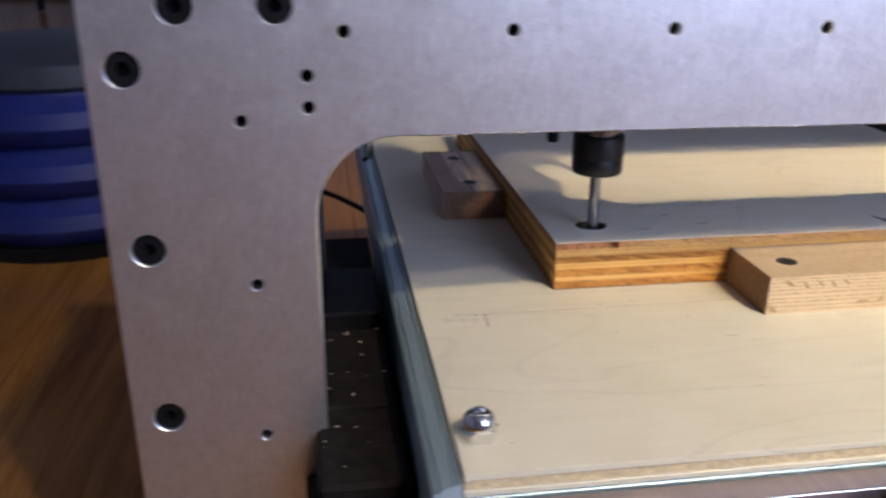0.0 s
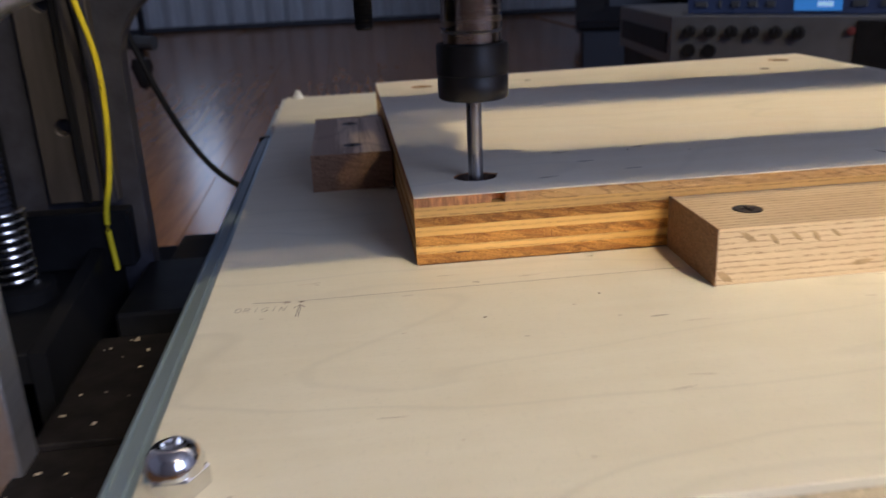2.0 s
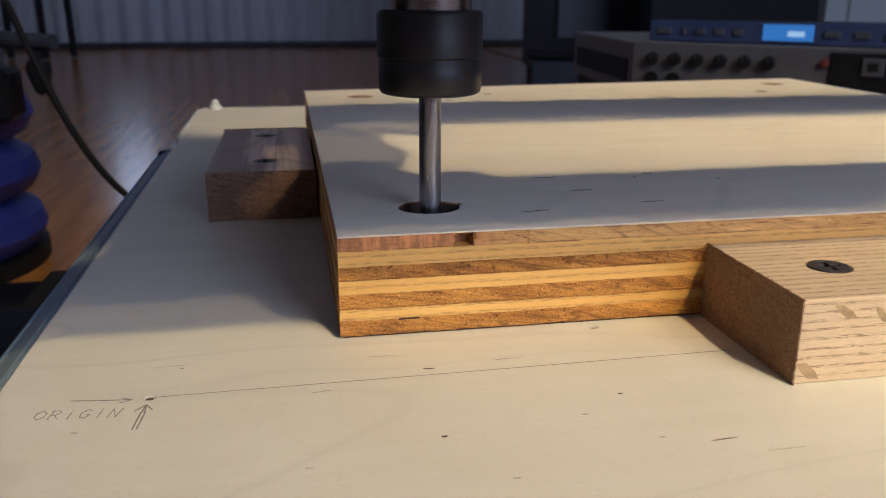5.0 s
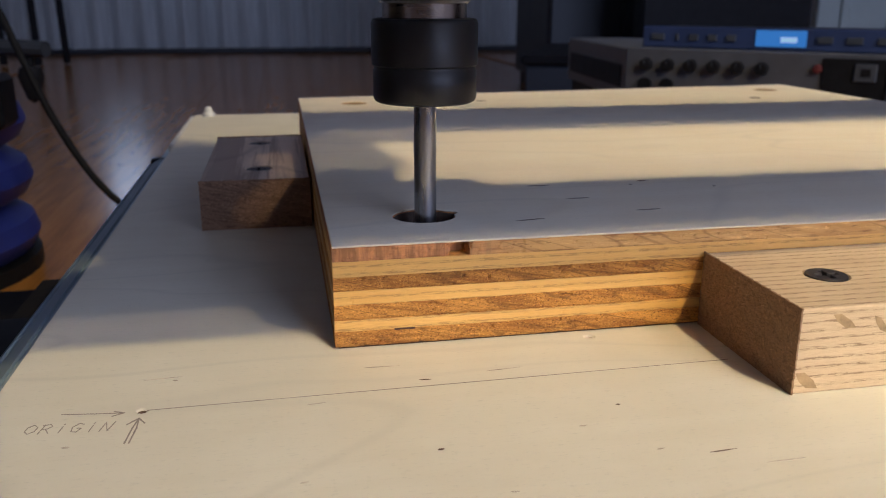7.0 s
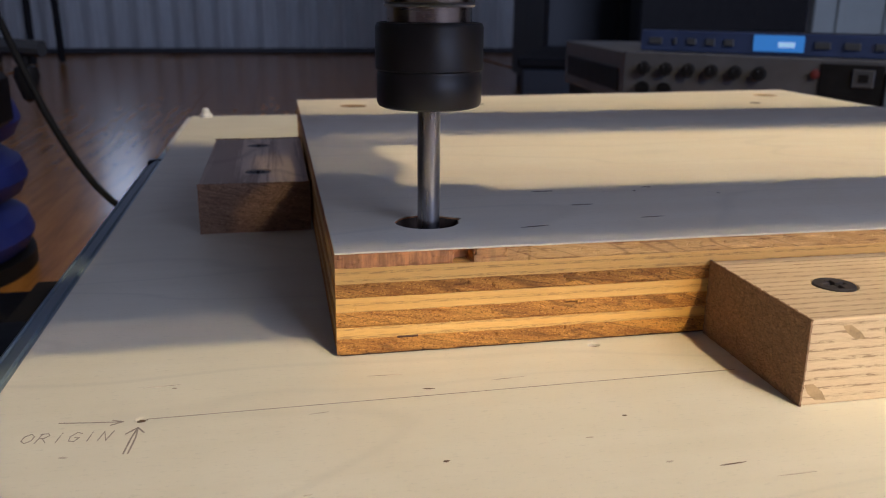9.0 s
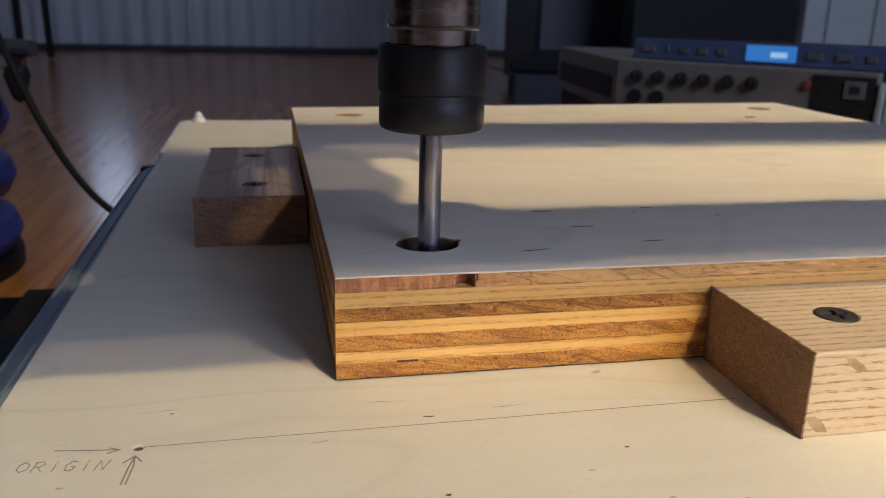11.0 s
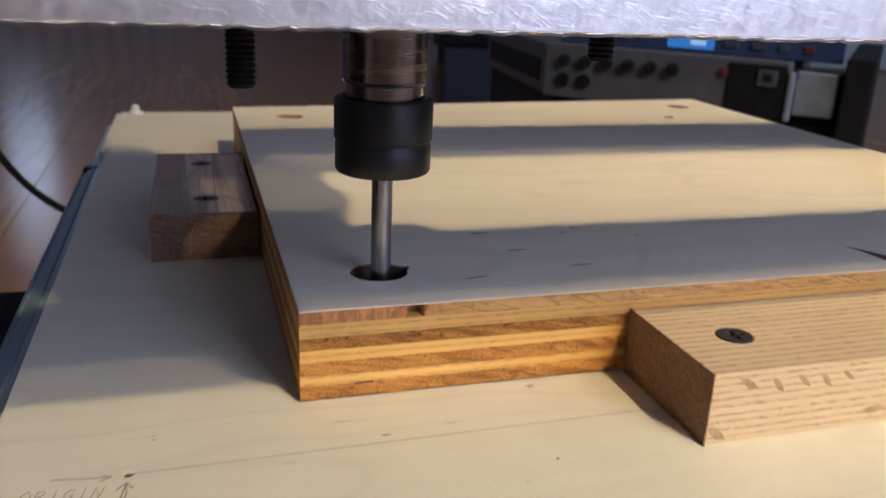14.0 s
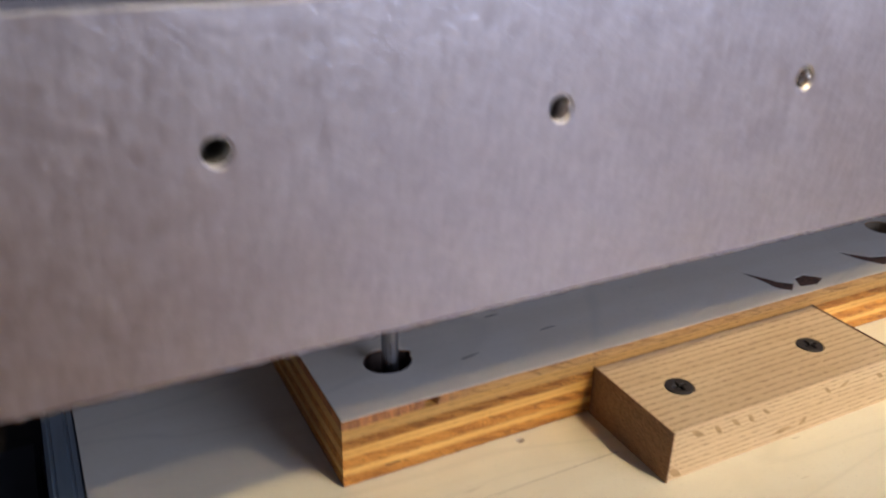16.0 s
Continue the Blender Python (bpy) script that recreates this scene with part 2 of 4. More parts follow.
SCREW = plain("dark_phosphated_screw", (0.055, 0.047, 0.045), 0.42, 0.5, 0.3, 900)
TORN = plain("torn_dark_wood", (0.11, 0.052, 0.026), 0.8, 0.0, 0.5, 700, 0.5)
BORED = plain("dull_bored_wall", (0.30, 0.22, 0.13), 0.8, 0.0, 0.4, 500, 0.3)
# dark brown that paints the shade inside the main bored hole
HOLE_SHADE = plain("shaded_hole_wall", (0.085, 0.055, 0.038), 0.8, 0.0, 0.4, 500, 0.3)
SCAR = plain("dark_saw_scar", (0.37, 0.25, 0.13), 0.7, 0.0, 0.3, 500)
SLATE = plain("slate_cabinet_paint", (0.024, 0.029, 0.036), 0.55, 0.0, 0.15, 12)
CURTAIN = plain("pale_curtain_cloth", (0.76, 0.80, 0.82), 0.85, 0.0, 0.12, 30, 0.1, (4, 1, 0.2))
DOOR_WHITE = plain("white_door_paint", (0.33, 0.38, 0.36), 0.5, 0.0, 0.08, 8)
WALL = plain("wall_paint", (0.62, 0.63, 0.66), 0.8, 0.0, 0.08, 6, 0.05)
CEIL = plain("ceiling_paint", (0.6, 0.6, 0.62), 0.9, 0.0, 0.05, 6)

m, n, l, b = nodes_of("polished_wood_floor", 0.24)
v = coords(n, l, (1, 0.08, 1))
g = noise_tex(n, l, v, 60, 5, 0.65, 0.6)
col = ramp(n, l, g, [(0.35, (0.24, 0.098, 0.021)), (0.66, (0.50, 0.220, 0.050))])
oi = n.new("ShaderNodeObjectInfo")
col = mix(n, l, oi.outputs["Random"], col, (0.31, 0.130, 0.029))
l.new(col, b.inputs["Base Color"])
rg = n.new("ShaderNodeMapRange")
rg.inputs[3].default_value, rg.inputs[4].default_value = 0.15, 0.25
l.new(noise_tex(n, l, coords(n, l, (1, 1, 1)), 9, 5, 0.7), rg.inputs[0])
l.new(rg.outputs[0], b.inputs["Roughness"])
b.inputs["Specular IOR Level"].default_value = 0.22
bump(n, l, b, g, 0.05)
FLOOR = m

m, n, l, b = nodes_of("lit_display", 0.2, 0.0, (0.02, 0.1, 0.3))
b.inputs["Emission Color"].default_value = (0.06, 0.30, 0.85, 1)
b.inputs["Emission Strength"].default_value = 0.42
DISPLAY = m
m, n, l, b = nodes_of("display_text", 0.3, 0.0, (0.4, 0.6, 0.8))
b.inputs["Emission Color"].default_value = (0.35, 0.6, 0.95, 1)
b.inputs["Emission Strength"].default_value = 0.45
DISPLAY_TEXT = m

# ---- mesh helpers ----


def thing(name, label, category, group="", kind="", at=(0, 0, 0), turn=0):
    ob = new(name)
    ob.empty_display_size = 0.01
    ob.matrix_basis = pose(*at, 0, 0, turn)
    return tagged(ob, label, category, group, kind)


def part(name, bm, mat, parent=None, label="", smooth=False):
    me = bpy.data.meshes.new(name)
    bmesh.ops.recalc_face_normals(bm, faces=bm.faces[:])
    if smooth:
        for f in bm.faces:
            f.smooth = True
        for e in bm.edges:
            if len(e.link_faces) == 2 and e.calc_face_angle(0) > 0.6:
                e.smooth = False
    bm.to_mesh(me)
    bm.free()
    me.materials.append(mat)
    ob = new(name, me)
    ob.parent = parent
    return tagged(ob, label)


def box_bm(x0, y0, z0, x1, y1, z1, bev=0.0004, bm=None, seg=1):
    own = bm is None
    bm = bm or bmesh.new()
    r = bmesh.ops.create_cube(bm, size=1, matrix=Matrix.LocRotScale(((x0 + x1) / 2, (y0 + y1) / 2, (z0 + z1) / 2), None, (x1 - x0, y1 - y0, z1 - z0)))
    if bev and own:
        bmesh.ops.bevel(bm, geom=bm.edges[:], offset=bev, segments=seg, affect="EDGES")
    return bm


def lathe(profile, at=(0, 0, 0), seg=40, bm=None, turn=None, caps=True):
    """Turned shape about z through at; profile: (radius, height) rows."""
    bm = bm or bmesh.new()
    tm = Matrix.Translation(at) @ (turn or Matrix())
    rings = []
    for r, z in profile:
        if r <= 0:
            rings.append([bm.verts.new(tm @ Vector((0, 0, z)))])
        else:
            rings.append([bm.verts.new(tm @ Vector((r * math.cos(2 * math.pi * i / seg), r * math.sin(2 * math.pi * i / seg), z))) for i in range(seg)])
    for a, c in zip(rings, rings[1:]):
        for i in range(seg):
            q = [a[i % len(a)], a[(i + 1) % len(a)], c[(i + 1) % len(c)], c[i % len(c)]]
            q = list(dict.fromkeys(q))
            if len(q) > 2:
                bm.faces.new(q)
    for ring in (rings[0], rings[-1]):
        if caps and len(ring) > 2:
            bm.faces.new(ring)
    return bm


def circle(cx, cy, r, seg=20, ry=None, wob=0.0, rnd=None):
    return [(cx + r * (1 + (rnd.uniform(-wob, wob) if rnd else 0)) * math.cos(2 * math.pi * i / seg), cy + (ry or r) * (1 + (rnd.uniform(-wob, wob) if rnd else 0)) * math.sin(2 * math.pi * i / seg)) for i in range(seg)]


def sheet(outline, holes, h0, h1, axis="z", bev=0.0):
    """A plate of the outline with holes through it, from h0 to h1 along the axis ('z': x, y outline; 'y': x, z outline)."""
    bm = bmesh.new()
    edges = []
    for loop in (outline, *holes):
        vs = [bm.verts.new((x, y, h0)) for x, y in loop]
        edges += [bm.edges.new((vs[i], vs[(i + 1) % len(vs)])) for i in range(len(vs))]
    bmesh.ops.triangle_fill(bm, edges=edges, use_beauty=True)
    r = bmesh.ops.extrude_face_region(bm, geom=bm.faces[:])
    bmesh.ops.translate(bm, vec=(0, 0, h1 - h0), verts=[g for g in r["geom"] if isinstance(g, bmesh.types.BMVert)])
    if bev:
        rim = [e for e in bm.edges if len(e.link_faces) == 2 and e.calc_face_angle(0) > 1.0 and abs(e.verts[0].co.z - e.verts[1].co.z) < 1e-7]
        bmesh.ops.bevel(bm, geom=rim, offset=bev, segments=1, affect="EDGES")
    if axis == "y":
        for vt in bm.verts:
            vt.co = (vt.co.x, vt.co.z, vt.co.y)
    return bm


def tube(points, r, seg=10):
    bm = bmesh.new()
    pts = [Vector(p) for p in points]
    rings = []
    for i, p in enumerate(pts):
        d = (pts[min(i + 1, len(pts) - 1)] - pts[max(i - 1, 0)]).normalized()
        q = d.to_track_quat("Z", "Y")
        rings.append([bm.verts.new(p + q @ Vector((r * math.cos(2 * math.pi * k / seg), r * math.sin(2 * math.pi * k / seg), 0))) for k in range(seg)])
    for a, c in zip(rings, rings[1:]):
        for k in range(seg):
            bm.faces.new((a[k], a[(k + 1) % seg], c[(k + 1) % seg], c[k]))
    bm.faces.new(rings[0])
    bm.faces.new(rings[-1])
    return bm


def curve_points(pts, steps=8):
    """A smooth line through the points."""
    p = [Vector(q) for q in pts]
    p = [2 * p[0] - p[1]] + p + [2 * p[-1] - p[-2]]
    out = []
    for i in range(1, len(p) - 2):
        for s in range(steps):
            t = s / steps
            out.append(0.5 * (2 * p[i] + (p[i + 1] - p[i - 1]) * t + (2 * p[i - 1] - 5 * p[i] + 4 * p[i + 1] - p[i + 2]) * t * t + (3 * p[i] - p[i - 1] - 3 * p[i + 1] + p[i + 2]) * t ** 3))
    return out + [p[-2]]


def strokes(lines, width, z, h=0.00006):
    """Thin raised pencil lines, each a row of (x, y)."""
    bm = bmesh.new()
    for line in lines:
        for a, c in zip(line, line[1:]):
            a, c = Vector(a), Vector(c)
            d = (c - a).normalized() * width / 2
            s = Vector((-d.y, d.x))
            lo = [bm.verts.new((*q, z - 0.0002)) for q in (a - d + s, c + d + s, c + d - s, a - d - s)]
            hi = [bm.verts.new((q.co.x, q.co.y, z + h)) for q in lo]
            bm.faces.new(hi)
            for i in range(4):
                bm.faces.new((lo[i], lo[(i + 1) % 4], hi[(i + 1) % 4], hi[i]))
    return bm


def lens_marks(rows, z, h=0.00006):
    """Slim lens-shaped flaws: x, y, length, width, turn."""
    bm = bmesh.new()
    for x, y, ln, w, a in rows:
        c, s = math.cos(radians(a)), math.sin(radians(a))
        k = [(-1, 0), (-0.4, -0.8), (0.3, -1), (1, 0), (0.4, 0.7), (-0.5, 0.9)]
        pts = [(x + c * u * ln / 2 - s * v * w / 2, y + s * u * ln / 2 + c * v * w / 2) for u, v in k]
        lo = [bm.verts.new((px, py, z - 0.0002)) for px, py in pts]
        hi = [bm.verts.new((px, py, z + h)) for px, py in pts]
        bm.faces.new(hi)
        for i in range(6):
            bm.faces.new((lo[i], lo[(i + 1) % 6], hi[(i + 1) % 6], hi[i]))
    return bm

# ---- room ----
ROOM = (-2.2, 2.2, -2.2, 3.62)
FL, CE = -0.15, 2.25
x0, x1, y0, y1 = ROOM


def slab(name, bm, mat, label):
    return tagged(part(name, bm, mat, None), label, name.split("_")[0], kind="structure")


floor_ob = slab("floor", box_bm(x0, y0, FL - 0.06, x1, y1, FL - 0.004, 0), FLOOR, "dark polished brown wooden floor of the room")
slab("ceiling", box_bm(x0, y0, CE, x1, y1, CE + 0.1, 0), CEIL, "plain pale painted ceiling over the room")
slab("wall_west", box_bm(x0 - 0.1, y0, FL - 0.06, x0, y1, CE, 0), WALL, "plain grey painted room wall")
slab("wall_east", box_bm(x1, y0, FL - 0.06, x1 + 0.1, y1, CE, 0), WALL, "plain grey painted room wall")


def wall_with_window(name, yw0, yw1, wx0, wx1, wz0, wz1, label):
    o = [(x0 - 0.1, FL - 0.06), (x1 + 0.1, FL - 0.06), (x1 + 0.1, CE), (x0 - 0.1, CE)]
    return slab(name, sheet(o, [[(wx0, wz0), (wx1, wz0), (wx1, wz1), (wx0, wz1)]], yw0, yw1, "y"), WALL, label)


wall_with_window("wall_south", y0 - 0.1, y0, 0.60, 2.10, 0.40, 2.00, "grey painted room wall with a tall daylight window")
wall_with_window("wall_north", y1, y1 + 0.1, -0.90, -0.42, 0.30, 0.90, "grey painted room wall with a narrow window")

# ---- machine bed ----
BX0, BX1, BY0, BY1 = -0.053, 0.247, -0.108, 0.329
bed = thing("machine_bed", "pale birch plywood bed of the router, pencilled and nicked", "machine bed")
rnd = random.Random(5)
ORIGIN_HOLE = circle(-0.030, -0.0172, 0.0009, 12, 0.0008)
part("top_ply", sheet([(BX0, BY0), (BX1, BY0), (BX1, BY1), (BX0, BY1)], [ORIGIN_HOLE, circle(0.0462, -0.0022, 0.0012, 12, 0.0008)], -0.0018, 0.0, bev=0.00012), VENEER, bed)
part("core_ply", box_bm(BX0 + 0.0004, BY0 + 0.0006, -0.0048, BX1 - 0.0004, BY1 - 0.0004, -0.0019, 0), TAN, bed, "tan core layer of the plywood")
part("bottom_ply", box_bm(BX0, BY0 - 0.0002, -0.0066, BX1, BY1, -0.0049, 0.0002), VENEER, bed)

pencil = [
    [(-0.0292, -0.0172), (0.02, -0.0168), (0.066, -0.0163)],
    [(-0.0415, -0.0163), (-0.0365, -0.0170), (-0.0325, -0.0174)], [(-0.0340, -0.0167), (-0.0325, -0.0174), (-0.0341, -0.0182)],
    [(-0.0310, -0.0268), (-0.0306, -0.0225), (-0.0301, -0.0196)], [(-0.0304, -0.0268), (-0.0300, -0.0225), (-0.0301, -0.0196)],
    [(-0.0315, -0.0212), (-0.0301, -0.0196), (-0.0291, -0.0212)],
]
# linings in the pin holes; the first is dark to paint its inner shade
for hx, hy in ((-0.030, -0.0172), (0.0462, -0.0022)):
    part("pin_hole", lathe([(0.0, -0.00185), (0.0013, -0.00185), (0.00070, -0.00035), (0.00058, -0.00040), (0.00050, -0.0015), (0.0, -0.0015)], (hx, hy, 0), 14), FLAW_AND_SHADE if hx < 0 else SPECK, bed, "small bored pin hole")
part("pencil_line", strokes(pencil[:1], 0.00009, 0.0), GRAPHITE, bed, "thin graphite pencil line")
part("pencil_arrow", strokes(pencil[1:3], 0.00017, 0.0), GRAPHITE, bed, "pencil arrow along the bed")
part("pencil_arrow", strokes(pencil[3:], 0.00022, 0.0), GRAPHITE, bed, "double-shafted pencil arrow")
LETTERS = {
    "O": [[(0.5, 0), (0.1, 0.3), (0.1, 0.75), (0.5, 1), (0.9, 0.7), (0.9, 0.25), (0.5, 0)]],
    "R": [[(0.1, 0), (0.15, 1)], [(0.0, 0.95), (0.6, 1), (0.85, 0.75), (0.55, 0.5), (0.15, 0.5)], [(0.4, 0.5), (0.9, 0)]],
    "I": [[(0.5, 0), (0.5, 0.7)], [(0.48, 0.9), (0.52, 0.98)]],
    "G": [[(0.9, 0.85), (0.5, 1), (0.1, 0.6), (0.25, 0.1), (0.7, 0), (0.9, 0.4), (0.55, 0.45)]],
    "N": [[(0.1, 0), (0.2, 1), (0.75, 0), (0.95, 1)]],
}
word = []
for i, ch in enumerate("ORIGIN"):
    for line in LETTERS[ch]:
        word.append([(-0.0458 + 0.0021 * i + 0.0017 * u + 0.0004 * w, -0.0216 - 0.0002 * i + 0.0026 * w) for u, w in line])
part("pencil_word", strokes(word, 0.00012, 0.0), GRAPHITE, bed, "handwritten word ORIGIN in faint pencil")
spots = [(rnd.uniform(-0.04, 0.2), rnd.uniform(-0.1, -0.005), rnd.choice([0.0008, 0.0012, 0.003, 0.006]), rnd.uniform(0.0002, 0.0005), rnd.uniform(-8, 8)) for _ in range(26)]
spots = [(x, y, ln, w if ln < 0.002 else 0.0002, a) for x, y, ln, w, a in spots]
tagged(part("nick", lens_marks(spots, 0.0), SPECK, bed, "small nicks and grain flecks"), kind="stuff")
tagged(part("dent", lens_marks([(0.012, -0.0365, 0.0010, 0.0005, 10), (0.0135, -0.0145, 0.0020, 0.0003, -5), (0.041, -0.0285, 0.0008, 0.0004, 0), (0.05, -0.044, 0.0042, 0.00022, 4)], 0.0), FLAW_AND_SHADE, bed, "dark pin marks"), kind="stuff")

# bolt with a domed hexagonal head at the bed's corner
bolt = thing("dome_bolt", "shiny zinc-plated domed bolt through the plywood bed", "bolt", at=(-0.0461, -0.0912, 0.0))
part("hexagon", lathe([(0.0, 0.0), (0.0049, 0.0), (0.0052, 0.0004), (0.0052, 0.0034), (0.0048, 0.0038), (0.0, 0.0038)], seg=6), CHROME, bolt)
part("dome", lathe([(0.0046, 0.0036), (0.0046, 0.0046), (0.0041, 0.0062), (0.0032, 0.0073), (0.0021, 0.0078), (0.0017, 0.0078), (0.0014, 0.0069), (0.0, 0.0067)], seg=36), CHROME, bolt, smooth=True)

# side rail of the bed
rail = thing("bed_rail", "grey-blue extruded aluminium rail along the plywood bed", "rail")
prof = [(-0.0535, -0.0016), (-0.0550, -0.0018), (-0.0553, -0.0026), (-0.0560, -0.0026), (-0.0563, -0.0020), (-0.0602, -0.0034), (-0.0606, -0.0044), (-0.0612, -0.0044), (-0.0616, -0.0038), (-0.0628, -0.0046), (-0.0628, -0.0300), (-0.0535, -0.0300)]
prof = [(-0.0535 + 0.80 * (x + 0.0535), z) for x, z in prof]
part("extrusion", sheet(prof, [], -0.109, 0.210, "y"), RAIL_ALU, rail)
part("end_block", box_bm(-0.0602, 0.2102, -0.016, -0.0545, 0.2150, -0.0022, 0.0006), BLACK, rail, "black end block")
part("under_strip", box_bm(-0.0605, -0.1085, -0.0302, BX1, 0.329, -0.0068, 0.0005), RAIL_ALU, bed, "grey aluminium plate under the plywood")
edge = thing("edge_strip", "pale translucent plastic strip along the bed's rear corner", "strip")
part("strip", box_bm(-0.0560, 0.235, -0.0064, -0.0533, 0.329, -0.0004, 0.0008), WHITE_PLASTIC, edge)
peg = thing("white_peg", "small white plastic peg standing at the bed's rear corner", "peg", at=(-0.0455, 0.324, 0.0))
part("shaft", lathe([(0.0, 0.0), (0.0024, 0.0), (0.0023, 0.0025), (0.0015, 0.0046), (0.0, 0.0050)], seg=20), WHITE_PLASTIC, peg, smooth=True)
part("collar", lathe([(0.0, 0.0), (0.0036, 0.0), (0.0034, 0.0016), (0.0, 0.0018)], seg=20), WHITE_PLASTIC, peg, smooth=True)

# front apron of the machine
rr = random.Random(7)
apron = thing("front_apron", "sanded aluminium front plate under the plywood bed's edge", "front plate")
ao = [(-0.064, -0.09)] + [(-0.064 + 0.006 * (1 - math.cos(a)), -0.0128 + 0.006 * math.sin(a)) for a in (0, 0.4, 0.8, 1.2, 1.57)] + [(0.253, -0.0068), (0.253, -0.09)]
part("plate", sheet(ao, [], -0.1185, -0.1100, "y", bev=0.0004), APRON_ALU, apron)
edge_line = [(-0.057 + 0.0030 * k, -0.1184 + rr.uniform(-0.0001, 0.0001), -0.0069 + rr.uniform(-0.00008, 0.00008)) for k in range(104)]
part("worn_edge", tube(edge_line, 0.00028, 6), STEEL, apron, "bright sawn upper edge")
knob = thing("hand_knob", "dark purple plastic knob on the aluminium front plate", "knob", at=(0.0690, -0.1187, -0.0165))
tip = Matrix.Rotation(radians(90), 4, "X")
part("grip", lathe([(0.0, 0.0), (0.012, 0.0), (0.0155, 0.001), (0.0155, 0.012), (0.0145, 0.0135), (0.0, 0.0135)], seg=10, turn=tip), PURPLE, knob)
part("cap", lathe([(0.0, 0.0135), (0.006, 0.0135), (0.006, 0.0145), (0.0, 0.0145)], seg=20, turn=tip), BLACK, knob, smooth=True)

# ---- work board of seven plies ----
WX, WY, WYL = 0.241, 0.2495, 0.2290
board = thing("plywood_board", "thick plywood workpiece with bored corner holes on the bed", "plywood board")
rh = random.Random(3)
HOLE = [(x + (0.0011 if 0.0006 < y - 0.0185 < 0.0030 and x > 0.0235 else 0), y) for x, y in circle(0.0190, 0.0185, 0.0061, 28, 0.0057, 0.02, rh)]
HOLES = [HOLE, circle(0.2085, 0.0235, 0.0058, 24), circle(0.0220, 0.2060, 0.0056, 24), circle(0.2180, 0.2260, 0.0056, 24)]
TEARS = [
    [(0.1362, 0.0185), (0.1382, 0.0112), (0.1388, 0.0056), (0.1418, 0.0028), (0.1456, 0.0058), (0.1424, 0.0086), (0.1402, 0.0125)],
    [(0.1462, 0.0036), (0.1520, 0.0026), (0.1568, 0.0048), (0.1532, 0.0088), (0.1486, 0.0082)],
    [(0.1762, 0.0165), (0.1786, 0.0090), (0.1822, 0.0034), (0.1900, 0.0022), (0.1985, 0.0060), (0.1940, 0.0092), (0.1895, 0.0070), (0.1834, 0.0088)],
]
CUTS = [0.019, 0.01865, 0.0161, 0.0134, 0.0108, 0.0083, 0.0053, 0.0034, 0.0004]
part("face_veneer", sheet([(0, 0)] + [(0.006 * i, rh.uniform(-0.0001, 0.0001)) for i in range(1, 40)] + [(WX, 0), (WX, WY), (0, WYL)], HOLES + TEARS, CUTS[1], CUTS[0], bev=0.00012), BOARD_VENEER, board, "smooth pale face veneer with torn spots")


def sawn_face(i, mat, parent):
    """The rough front face of ply i: torn fibres, pits, and uneven joints to its neighbours."""
    nx, nz = 620, 8
    amp = 0.00038 if mat is PLY_END else 0.00016 if mat is PLY_RED else 0.00005

    def joint(k, x):
        if k in (0, 7):
            return CUTS[k + 1]
        return CUTS[k + 1] + 0.00016 * noise.noise((x * 55, k * 7.3, 0)) + 0.00007 * noise.noise((x * 420, k * 3.1, 5))

    verts, faces = [], []
    for c in range(nx + 1):
        x = WX * c / nx
        lo, hi = joint(i + 1, x), joint(i, x)
        for r in range(nz + 1):
            z = lo + (hi - lo) * r / nz
            f = noise.noise((x * 520, z * 1500, i * 11.0)) + 0.6 * noise.noise((x * 1500, z * 3800, i * 5.0 + 2))
            y = -amp * 0.5 * f + (amp * 1.2 if f < -0.62 else 0.0)
            up = r / nz
            if i == 0 and 0.0203 + 0.0009 * up < x < 0.0246 - 0.0010 * (1 - up):
                y = 0.0034
            elif i == 0 and x < 0.034:
                # splintered chips, each leaning and set back by its own amount
                cell = math.floor(x * 620 + 0.7 * up + 0.8 * noise.noise((x * 260, z * 700, 8)))
                y += 0.00055 * abs(noise.noise((cell * 1.7, 0.5, 3))) + 0.00025 * noise.noise((cell * 2.3, z * 900, 6))
            if r in (0, nz):
                y += amp * 0.5
            verts.append((x, y, z))
    w = nz + 1
    for c in range(nx):
        for r in range(nz):
            a = c * w + r
            faces.append((a, a + w, a + w + 1, a + 1))
    base = len(verts)
    rim = [c * w for c in range(nx + 1)] + [nx * w + r for r in range(1, w)] + [c * w + nz for c in range(nx - 1, -1, -1)] + [r for r in range(nz - 1, 0, -1)]
    for a in rim:
        verts.append((verts[a][0], max(0.0008, verts[a][1] + 0.0003), verts[a][2]))
    m = len(rim)
    for k in range(m):
        faces.append((rim[k], base + k, base + (k + 1) % m, rim[(k + 1) % m]))
    me = bpy.data.meshes.new("sawn_face")
    me.from_pydata(verts, [], faces)
    me.materials.append(mat)
    new("sawn_face", me).parent = parent


mats = [PLY_RED, PLY_LONG, PLY_END, PLY_LONG, PLY_END, PLY_LONG, PLY_END]
for i, mat in enumerate(mats):
    notch = [(0.0204, 0.0006), (0.0204, 0.0038), (0.0241, 0.0038), (0.0241, 0.0006)] if i == 0 else []
    o = [(0.0004, 0.0006)] + notch + [(WX - 0.0004, 0.0006), (WX, 0.0006), (WX, WY), (0, WYL), (0, 0.0006)]
    lab = "reddish rough upper ply" if i == 0 else "end-grain dark ply" if mat is PLY_END else "long-grain light ply"
    p = part("ply", sheet(o, HOLES, CUTS[i + 2] + 0.00003, CUTS[i + 1] - 0.00003), mat, board, lab)
    sawn_face(i, mat, p)
part("glue_face", box_bm(0.0006, 0.0007, 0.0, WX - 0.0006, WYL - 0.0006, 0.00045, 0), FLAW_AND_SHADE, board, "dark underside")
